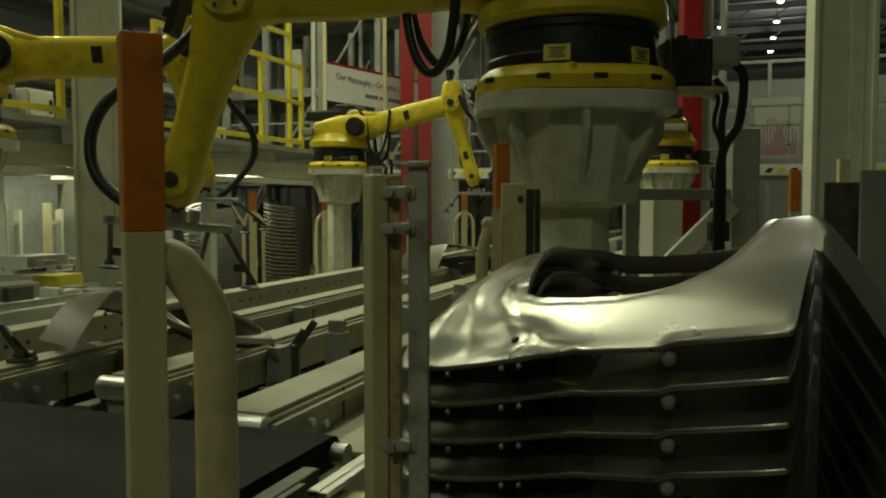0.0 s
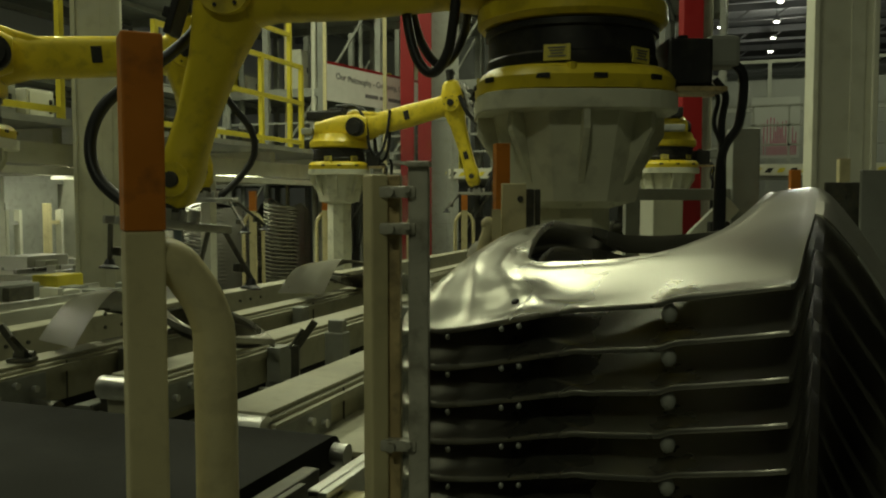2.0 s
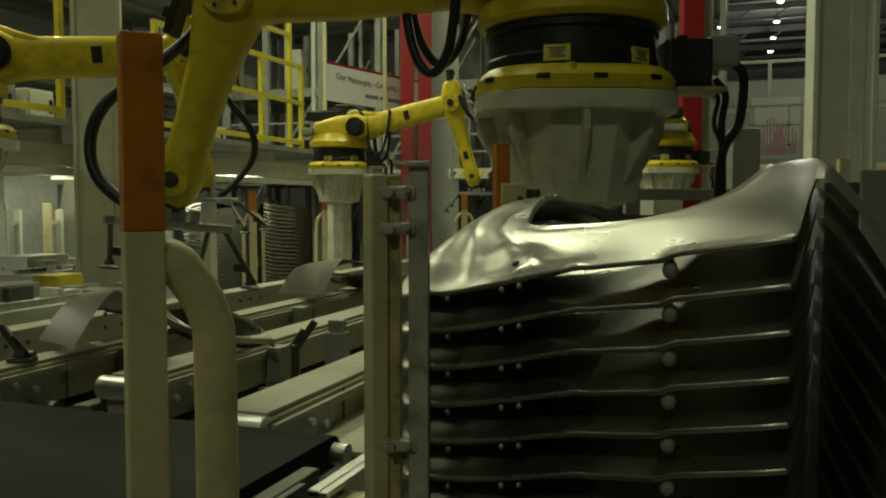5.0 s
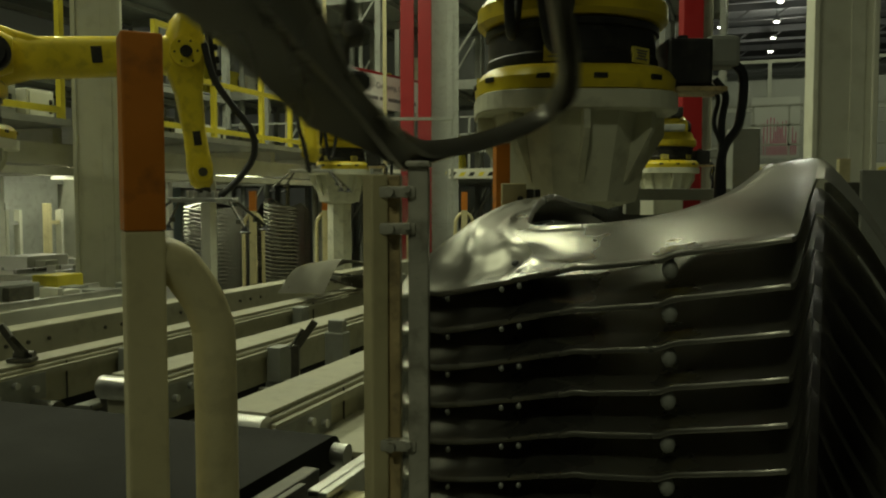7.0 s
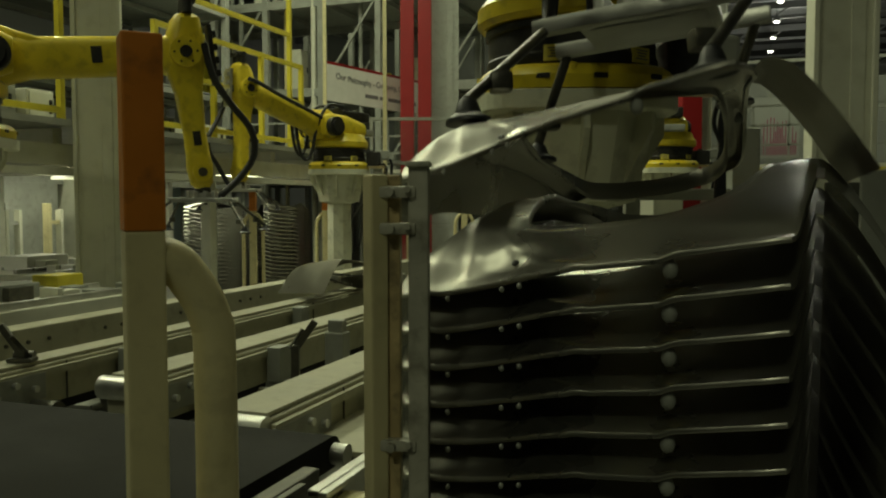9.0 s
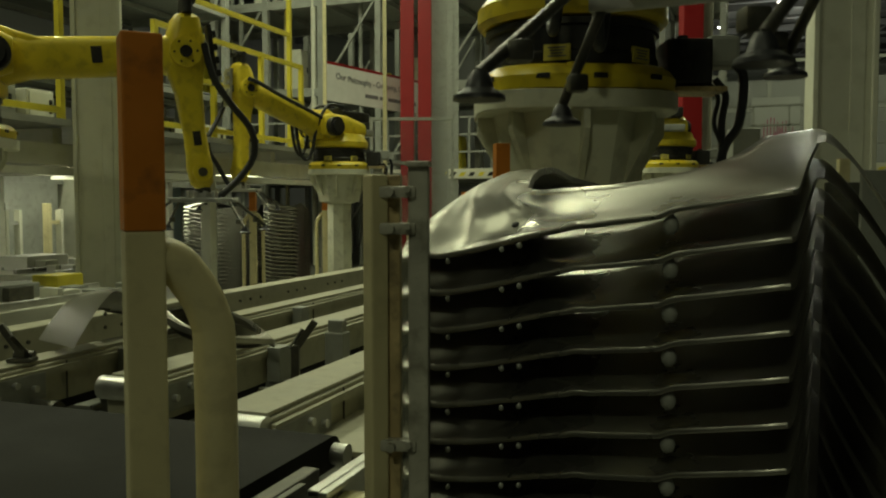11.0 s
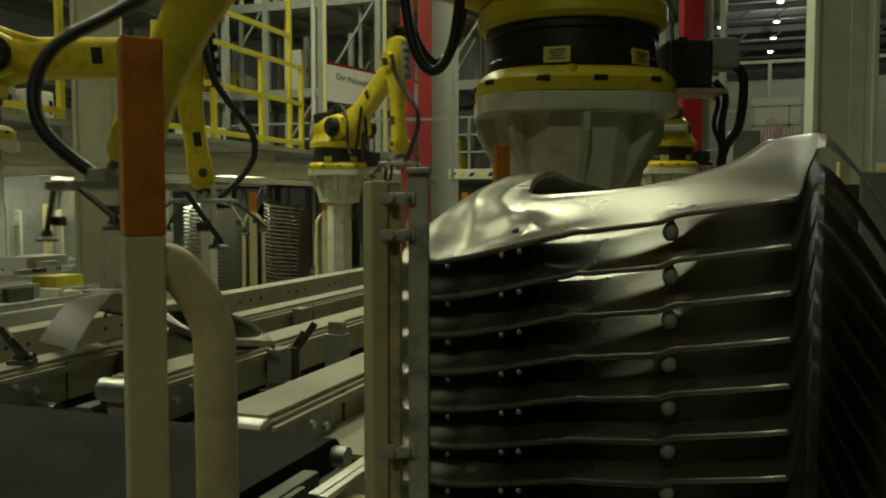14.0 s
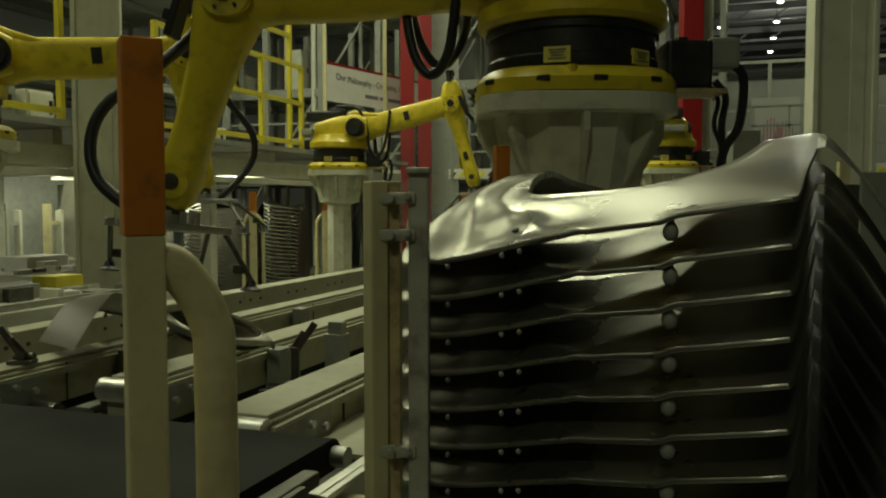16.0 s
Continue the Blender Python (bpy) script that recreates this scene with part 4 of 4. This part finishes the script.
def work_table(x, y, label):
    root = empty("machine_bed", pose(x, y, 0), label, "machine")
    part("bed", box(B(), (0, 0, 0.68), (1.6, 2.4, 0.14), 0, 0.01), PALE, root)
    for sx in (-0.7, 0.7):
        for sy in (-1.1, 1.1):
            part("leg", box(B(), (sx, sy, 0.3), (0.12, 0.12, 0.61), 0, 0.008), GREY, root)
    part("block", box(B(), (0.15, 0.75, 0.83), (0.26, 0.30, 0.15), 0, 0.01), FENCE, root, "yellow painted block")
    part("block", box(B(), (0.10, 0.25, 0.81), (0.34, 0.38, 0.12), 0, 0.01), GREY, root)
    part("block", box(B(), (-0.2, -0.5, 0.83), (0.4, 0.6, 0.16), 0, 0.01), WHITE, root, "white cover")
    r = random.Random(int(100 * y))
    for k in range(26):
        s = (r.uniform(0.05, 0.22), r.uniform(0.06, 0.3), r.uniform(0.03, 0.12))
        part("fitting", box(B(), (r.uniform(-0.6, 0.65), r.uniform(-1.05, 1.05), 0.75 + s[2] / 2), s, r.uniform(-8, 8), 0.006), (WHITE, GREY, PALE, DARKSTEEL, ALU)[k % 5], root)
    for px in (-0.6, 0.2, 0.72):
        part("rail", box(B(), (px, 0, 0.775), (0.05, 2.3, 0.05), 0, 0.005), ALU, root)
    part("rod", rod(B(), (0.3, -1.0, 0.79), (0.1, 0.9, 0.80), 0.02, 10), DARKSTEEL, root, "", True)


work_table(-5.55, 4.75, "pale machine bed with blocks and covers")
work_table(-7.4, 7.9, "pale machine bed with blocks and covers")

# far stacks with their guard posts
for fx, fy, n in ((-7.70, 11.30, 21), (-6.95, 11.74, 22)):
    for k in range(n):
        body_panel(pose(fx, fy, 0.18 + 0.060 * k, 0, 0, 165 if fx < -7.3 else 200), "dark steel body panel in a far stack", "far stacked panels")
for hx, hy, sd in ((-6.05, 9.52, 0), (-5.62, 10.74, 0), (-4.20, 10.75, 0), (-3.7, 11.3, 0), (-7.1, 8.2, 1), (-8.2, 6.6, 0), (-7.9, 6.0, 0), (-9.2, 7.6, 0)):
    hoop(hx, hy, 1.66, 0.13, sd, 0.26, "cream guard post with orange tip and bent tube", 0.025, 0.085, 19.6)

# bright bay below the mezzanine, its bluish light put into a pale board
tagged(part("backdrop", box(B(), (-12.8, 9, 1.0), (0.05, 16, 1.9)), LIT_BAY), "pale bright bay far behind the machines", "backdrop", kind="structure")
for k in range(14):
    y = 4.0 + 0.62 * k
    c = (PALE, GREY, CREAM, DARKWALL)[k % 4]
    root = empty("profile_rack", pose(-10.4 + 0.2 * (k % 3), y, 0), "narrow upright steel profile rack below the deck", "rack", "profile racks")
    part("upright", box(B(), (0, 0, 0.75), (0.12, 0.07, 1.5), 0, 0.006), c, root)
    part("upright", box(B(), (0, 0.25, 0.7), (0.12, 0.05, 1.4), 0, 0.006), PALE, root)
    part("crosspiece", box(B(), (0, 0.12, 1.2), (0.05, 0.3, 0.06), 0, 0.006), c, root)


# ---- far hall: frames, walkway, sign, glazing ----
def sign_board():
    p, q = Vector((-7.23, 13.88, 0)), Vector((-6.42, 17.4, 0))
    d = q - p
    a = math.degrees(math.atan2(d.y, d.x))
    root = empty("banner_sign", pose(p.x, p.y, 3.40, 0, 0, a), "white banner sign with red border and dark lettering", "sign")
    n = d.length
    part("board", box(B(), (n / 2, 0, 0.34), (n, 0.03, 0.68), 0, 0.004), WHITE, root)
    part("border", box(B(), (n / 2, -0.004, 0.695), (n + 0.06, 0.03, 0.05), 0, 0.004), RED, root, "red top border")
    part("border", box(B(), (-0.03, -0.004, 0.35), (0.04, 0.03, 0.66), 0, 0.004), RED, root)
    for text, x, z, size in (("Our", 0.26, 0.42, 0.17), ("Philosophy - Creativity, C", 0.60, 0.40, 0.17)):
        cu = bpy.data.curves.new("lettering", "FONT")
        cu.body, cu.size, cu.extrude = text, size, 0.003
        ob = new("lettering", cu)
        cu.materials.append(INK)
        ob.parent = root
        ob.matrix_basis = pose(x, -0.022, z, 90)
    bm = B()
    for x0, w in ((1.15, 0.42), (1.62, 0.2), (1.9, 0.5), (2.5, 0.4)):
        box(bm, (x0 + w / 2, -0.018, 0.20), (w, 0.006, 0.07))
    part("small_print", bm, INK, root)


sign_board()


def walkway():
    root = empty("walkway", pose(0, 0, 0), "far steel walkway with hazard-striped edge and railing", "walkway")
    part("deck", box(B(), (-2.0, 17.2, 2.02), (18, 2.0, 0.10)), GREY, root)
    part("edge", box(B(), (-2.0, 16.14, 2.10), (18, 0.05, 0.20), 0, 0.004), PALE, root, "pale walkway edge")
    for k in range(90):
        x = -10.6 + 0.2 * k
        bm = B()
        lo, hi = 2.05, 2.13
        f = [(x, lo), (x + 0.1, lo), (x + 0.16, hi), (x + 0.06, hi)]
        a = [bm.verts.new((px, 16.108, pz)) for px, pz in f]
        b = [bm.verts.new((px, 16.116, pz)) for px, pz in f]
        bm.faces.new(a), bm.faces.new(b)
        for i in range(4):
            bm.faces.new((a[i], a[(i + 1) % 4], b[(i + 1) % 4], b[i]))
        part("stripe", bm, BLACK if k % 2 else FENCE, root)
    for k in range(30):
        part("post", box(B(), (-10.6 + 0.6 * k, 16.2, 2.7), (0.04, 0.04, 1.1)), GREY, root)
    for z in (2.55, 2.9, 3.25):
        part("rail", box(B(), (-2.0, 16.2, z), (17.6, 0.04, 0.04)), GREY, root)
    for x in (-9, -4.7, -2.6, 1.5, 5):
        part("leg", box(B(), (x, 17.2, 1.0), (0.15, 0.15, 1.95)), GREY, root)


walkway()


def steel_rack(x, y, w, d, h, levels, bays, matl, label, brace=True):
    root = empty("steel_structure", pose(x, y, 0), label, "steel structure", "far steel structures")
    for i in range(bays + 1):
        for sy in (-d / 2, d / 2):
            part("column", box(B(), (-w / 2 + w * i / bays, sy, h / 2), (0.14, 0.14, h)), matl, root)
    for k in range(1, levels + 1):
        z = h * k / levels - 0.1
        if k < levels:
            part("deck", box(B(), (0, 0, z + 0.11), (w, d, 0.03)), matl, root)
        for sy in (-d / 2, d / 2):
            part("beam", box(B(), (0, sy, z), (w, 0.12, 0.18)), matl, root)
        for i in range(bays + 1):
            part("tie", box(B(), (-w / 2 + w * i / bays, 0, z), (0.10, d, 0.12)), matl, root)
    if brace:
        for i in range(bays):
            x0, x1 = -w / 2 + w * i / bays, -w / 2 + w * (i + 1) / bays
            for k in range(levels):
                z0, z1 = h * k / levels, h * (k + 1) / levels
                if (i + k) % 2:
                    part("brace", bar(B(), (x0, -d / 2, z0), (x1, -d / 2, z1), 0.05, 0.05), matl, root)
    return root


steel_rack(-9.5, 19.5, 9.0, 3.0, 8.5, 4, 6, GREY, "grey steel structure behind the walkway")
steel_rack(-6.5, 24.5, 12.0, 3.5, 9.5, 4, 8, GREY, "grey steel structure far down the hall")
steel_rack(-13.5, 13.5, 4.0, 7.0, 8.0, 4, 3, GREY, "grey steel structure behind the mezzanine")
steel_rack(-13.0, 5.5, 3.5, 7.0, 8.0, 4, 3, GREY, "grey steel structure behind the mezzanine", False)
for k in range(30):
    cx, cy, w, d, lift = ((-9.5, 19.5, 8.4, 2.4, 2.125), (-6.5, 24.5, 11.2, 2.8, 2.375))[k % 2]
    s = (rng.uniform(0.2, 0.7), rng.uniform(0.2, 0.7), rng.uniform(0.5, 1.5))
    n = rng.choice((0, 1, 1, 2, 2, 3))
    machine_block(cx + rng.uniform(-w, w) / 2, cy + rng.uniform(-d, d) / 2, n * lift + (0.025 if n else 0), s, rng.choice((GREY, PALE, FENCE, WALLM, DARKWALL)), "equipment cabinet within the far steel structure", "cabinet")
for k in range(9):
    bm = rod(B(), (-13 + 1.1 * k, 18.0 + 0.3 * (k % 3), 0.0), (-13 + 1.1 * k, 18.0 + 0.3 * (k % 3), 11.2), 0.05 + 0.02 * (k % 2), 10)
    tagged(part("vertical_pipe", bm, (PALE, GREY, CREAM)[k % 3], None, "", True), "upright painted pipe in the far hall", "pipe", "far pipes")
tagged(part("hall_partition", box(B(), (-8.6, 30, 5.5), (14.8, 0.2, 11)), DARKWALL), "dark cladding partition behind the steelwork", "partition", kind="structure")

# pale guard window frames before the sign
for gx, gy, gh in ((-5.45, 12.5, 8.0), (-6.9, 13.2, 8.0)):
    tagged(part("slim_post", box(B(), (gx, gy, gh / 2), (0.06, 0.06, gh), 19.6, 0.006), CREAM), "slim cream upright post", "post", "slim posts")
root = empty("guard_window", pose(-5.1, 13.0, 0, 0, 0, 19.6), "clear guard window in a slim grey frame", "window")
for x in (-0.75, 0.6):
    part("frame_post", box(B(), (x, 0, 1.45), (0.05, 0.05, 2.9), 0, 0.004), GREY, root)
part("frame_rail", box(B(), (-0.08, 0, 2.9), (1.4, 0.05, 0.05), 0, 0.004), GREY, root)
part("pane", box(B(), (-0.08, 0, 2.0), (1.3, 0.012, 1.7)), PANE, root)


# ---- right-hand bay: glazed end wall, poster, lamps ----
def end_wall():
    root = empty("glazed_partition", pose(4.5, 30.0, 0), "pale glazed partition wall across the far bay", "partition")
    for k in range(7):
        part("mullion", box(B(), (-5.2 + 1.55 * k, 0, 3.1), (0.12, 0.12, 6.2)), GREY, root)
    for z in (0.1, 2.4, 4.6, 6.2):
        part("transom", box(B(), (0, 0, z), (11, 0.11, 0.10)), GREY, root)
    part("pane", box(B(), (0, 0.03, 3.1), (10.4, 0.02, 6.1)), PANE, root)


end_wall()
tagged(part("backdrop", box(B(), (4.5, 33.0, 3.0), (12, 0.05, 6.0)), WALLM), "pale grey end wall behind the glazing", "backdrop", kind="structure")
root = empty("wall_poster", pose(1.05, 29.915, 3.0), "white poster with magenta bar graph", "poster")
part("sheet", box(B(), (0, 0, 1.0), (1.5, 0.02, 2.0)), WALLM, root)
for k in range(26):
    hgt = 0.25 + 1.05 * abs(math.sin(1.7 * k + 0.4)) * (0.45 + 0.55 * math.sin(0.12 * k))
    part("bar", box(B(), (-0.66 + 0.052 * k, -0.015, 0.1 + hgt / 2), (0.026, 0.01, hgt)), INK if k < 8 and k % 3 else MAGENTA, root)


def far_bay_light(x, y, z):
    root = empty("bay_light", pose(x, y, z), "bright white high-bay ceiling light", "lamp", "ceiling lights")
    part("housing", lathe(B(), [(0.05, 0.16), (0.14, 0.12), (0.21, 0.02), (0.20, 0.0)], 16), GREY, root, "", True)
    part("glass", lathe(B(), [(0.13, 0.0), (0.12, -0.03), (0.07, -0.05)], 16), LIGHTM, root, "glowing lens", True)
    part("cable", rod(B(), (0, 0, 0.15), (0, 0, 11.8 - z), 0.012, 6), BLACK, root)


for k in range(4):
    far_bay_light(1.55, 41.1 + 4.4 * k, 10.6)
for k in range(3):
    far_bay_light(-1.15, 41.5 + 4.5 * k, 10.6)
machine_block(3.3, 9.9, 2.15, (0.9, 0.5, 0.35), BLACK, "black cable tray box on steel shelving", "cabinet")
steel_rack(3.4, 10.5, 2.2, 2.0, 3.2, 3, 2, GREY, "grey steel shelving beyond the column", False)


# ---- what moves ----
SLOT = 2.15
PICK_ARM = (-163.2, 1.784)
PICK = (NEAR[0] + PICK_ARM[1] * math.cos(radians(PICK_ARM[0])), NEAR[1] + PICK_ARM[1] * math.sin(radians(PICK_ARM[0])))
PANEL_REST = 0.97
CUPS = 0.345          # from the flange down to the panel's origin
LINE_TURN = -125.0
LINE_TILT = (0, -6)
STEPS = [(0.02, 0.22), (0.84, 1.18), (1.70, 1.98), (2.54, 2.88), (3.48, 3.78), (9.15, 9.70)]
# arm: turn, radius and height of the flange, tilt, spin and lean of the gripper; None: the height of the stack
ARM = [(-163.2, 1.76, 1.45, 0, -125, -6), (-163.2, 1.784, PANEL_REST + CUPS, 0, -125, -6), (-162, 1.79, 1.66, -4, -112, -8), (-144, 1.82, 2.18, -10, -55, -16), (-119, 1.83, 2.33, -16, 8, -23), (-95, 1.97, 2.23, -18, 12, -24), (-87, 2.02, 2.19, -18.5, 13, -24),
       (-79.5, 1.87, 2.20, -20, 11, -19), (-73.7, 1.813, 2.138, -14, 6, -11.4), (-73.7, 1.813, 2.138, -14, 6, -11.4), (-73, 1.68, 1.955, -5, -3, -6), (-70.9, 1.918, None, 0, -6.1, 0),
       (-70.9, 1.918, 1.90, 0, -6, 0), (-72.5, 1.90, 2.03, 0, -5, 0), (-84, 1.85, 2.03, 4, -12, 0), (-102, 1.80, 2.06, 8, -35, 0), (-120, 1.82, 2.06, 8, -60, 0), (-131, 1.88, 1.98, 4, -80, 0), (-139, 1.92, 1.85, 0, -95, 0), (-153, 1.86, 1.62, 0, -112, 0), (-163.2, 1.76, 1.45, 0, -125, -6)]
CYCLES = [((0.44, 0.52, 0.60, 0.70, 0.78, 0.83, 0.86, 0.885, 0.91, 1.02, 1.10, 1.16, 1.22, 1.28, 1.32, 1.36, 1.41, 1.47, 1.52, 1.58, 1.64), 1),
          ((2.26, 2.34, 2.39, 2.45, 2.49, 2.57, 2.61, 2.64, 2.67, 2.74, 2.81, 2.87, 2.92, 2.98, 3.04, 3.08, 3.14, 3.20, 3.27, 3.34, 3.42), 2),
          ((5.30, 5.60, 5.85, 6.08, 6.30, 6.80, 7.00, 7.30, 7.75, 8.50, 9.00, 9.80, 10.60, 11.30, 11.70, 12.00, 12.50, 13.00, 13.50, 14.00, 14.35), 3)]
LIFTS = tuple((times[1], times[11], level) for times, level in CYCLES)


def timeline():
    rows = [(0.0, *ARM[0])]
    for times, level in CYCLES:
        for t, (a, r, z, *wrist) in zip(times, ARM):
            rows.append((t, a, r, TOP + level * PITCH + CUPS if z is None else z, *wrist))
    rows.append((16.0, *ARM[0]))
    return rows


def glide(rows, t):
    """Values between rows, with eased Catmull steps that never overshoot."""
    if t <= rows[0][0]:
        return rows[0][1:]
    for i in range(len(rows) - 1):
        a, b = rows[i], rows[i + 1]
        if t <= b[0]:
            h = b[0] - a[0]
            s = (t - a[0]) / h
            out = []
            for k in range(1, len(a)):
                def slope(j):
                    if j <= 0 or j >= len(rows) - 1:
                        return 0.0
                    p = (rows[j][k] - rows[j - 1][k]) / (rows[j][0] - rows[j - 1][0])
                    q = (rows[j + 1][k] - rows[j][k]) / (rows[j + 1][0] - rows[j][0])
                    return 0.0 if p * q <= 0 else 2 * p * q / (p + q)
                m0, m1 = slope(i) * h, slope(i + 1) * h
                out.append((2 * s ** 3 - 3 * s * s + 1) * a[k] + (s ** 3 - 2 * s * s + s) * m0 + (3 * s * s - 2 * s ** 3) * b[k] + (s ** 3 - s * s) * m1)
            return tuple(out)
    return rows[-1][1:]


def eased(s):
    s = max(0.0, min(1.0, s))
    return s * s * (3 - 2 * s)


def clock():
    n = round(16.0 * FPS)
    return [k / FPS for k in range(n + 1)]


REST, UP, MID, AWAY = (10, 1.90, -0.28), (-22, 1.47, 0.10), (-70, 1.45, 0.0), (-112, 1.62, -0.25)
FAR_ROWS = [(0.0, *REST), (0.66, *REST), (0.80, *UP), (0.92, *AWAY), (1.5, *AWAY), (1.61, *MID), (1.74, *REST),
            (2.40, *REST), (2.52, *UP), (2.64, *AWAY), (3.18, *AWAY), (3.32, *MID), (3.5, *REST),
            (5.6, *REST), (6.45, *UP), (6.9, *MID), (7.7, -107, 1.58, -0.18), (8.6, *AWAY), (12.4, *AWAY), (13.1, -97, 1.55, -0.12), (13.55, *MID), (14.15, *UP), (14.8, *REST), (16.0, *REST)]


def motions():
    arm = timeline()
    times = clock()
    for robot, lengths, base, rows, drop in ((near_robot, NEAR_L, NEAR, arm, NEAR[2]), (far_robot, FAR_L, FAR, FAR_ROWS, 0.0)):
        keyed = {k: [] for k in robot}
        for t in times:
            v = glide(rows, t)
            for k, m in robot_poses(v[0], v[1], v[2] - drop, *lengths, *v[3:]).items():
                keyed[k].append((t, m))
        for k, ob in robot.items():
            walk(ob, keyed[k])

    def carried(t):
        j1, r, z, roll, spin, lean = glide(arm, t)
        a = radians(j1)
        return pose(NEAR[0] + r * math.cos(a), NEAR[1] + r * math.sin(a), z, roll, lean, spin) @ pose(0, 0, -CUPS)

    def lying(slot):
        return Matrix.Translation((0, SLOT * slot, 0)) @ pose(*PICK, PANEL_REST + CUPS, *LINE_TILT, LINE_TURN) @ pose(0, 0, -CUPS)

    # slots at the start; slot 0 is the picking place
    for start, lift in ((4, None), (2, None), (0, None), (-1, 0), (-2, None), (-3, 1), (-4, None), (-5, 2), (-6, None), (-7, None)):
        ob = body_panel(lying(start), "pressed silver steel body panel carried along the line")
        rows = []
        for t in times:
            if lift is not None and t >= LIFTS[lift][0]:
                up, down, level = LIFTS[lift]
                rows.append((t, carried(t) if t < down else stack_pose(level)))
            else:
                n = start + sum(eased((t - a) / (b - a)) for a, b in STEPS)
                rows.append((t, lying(n)))
        walk(ob, rows)


motions()
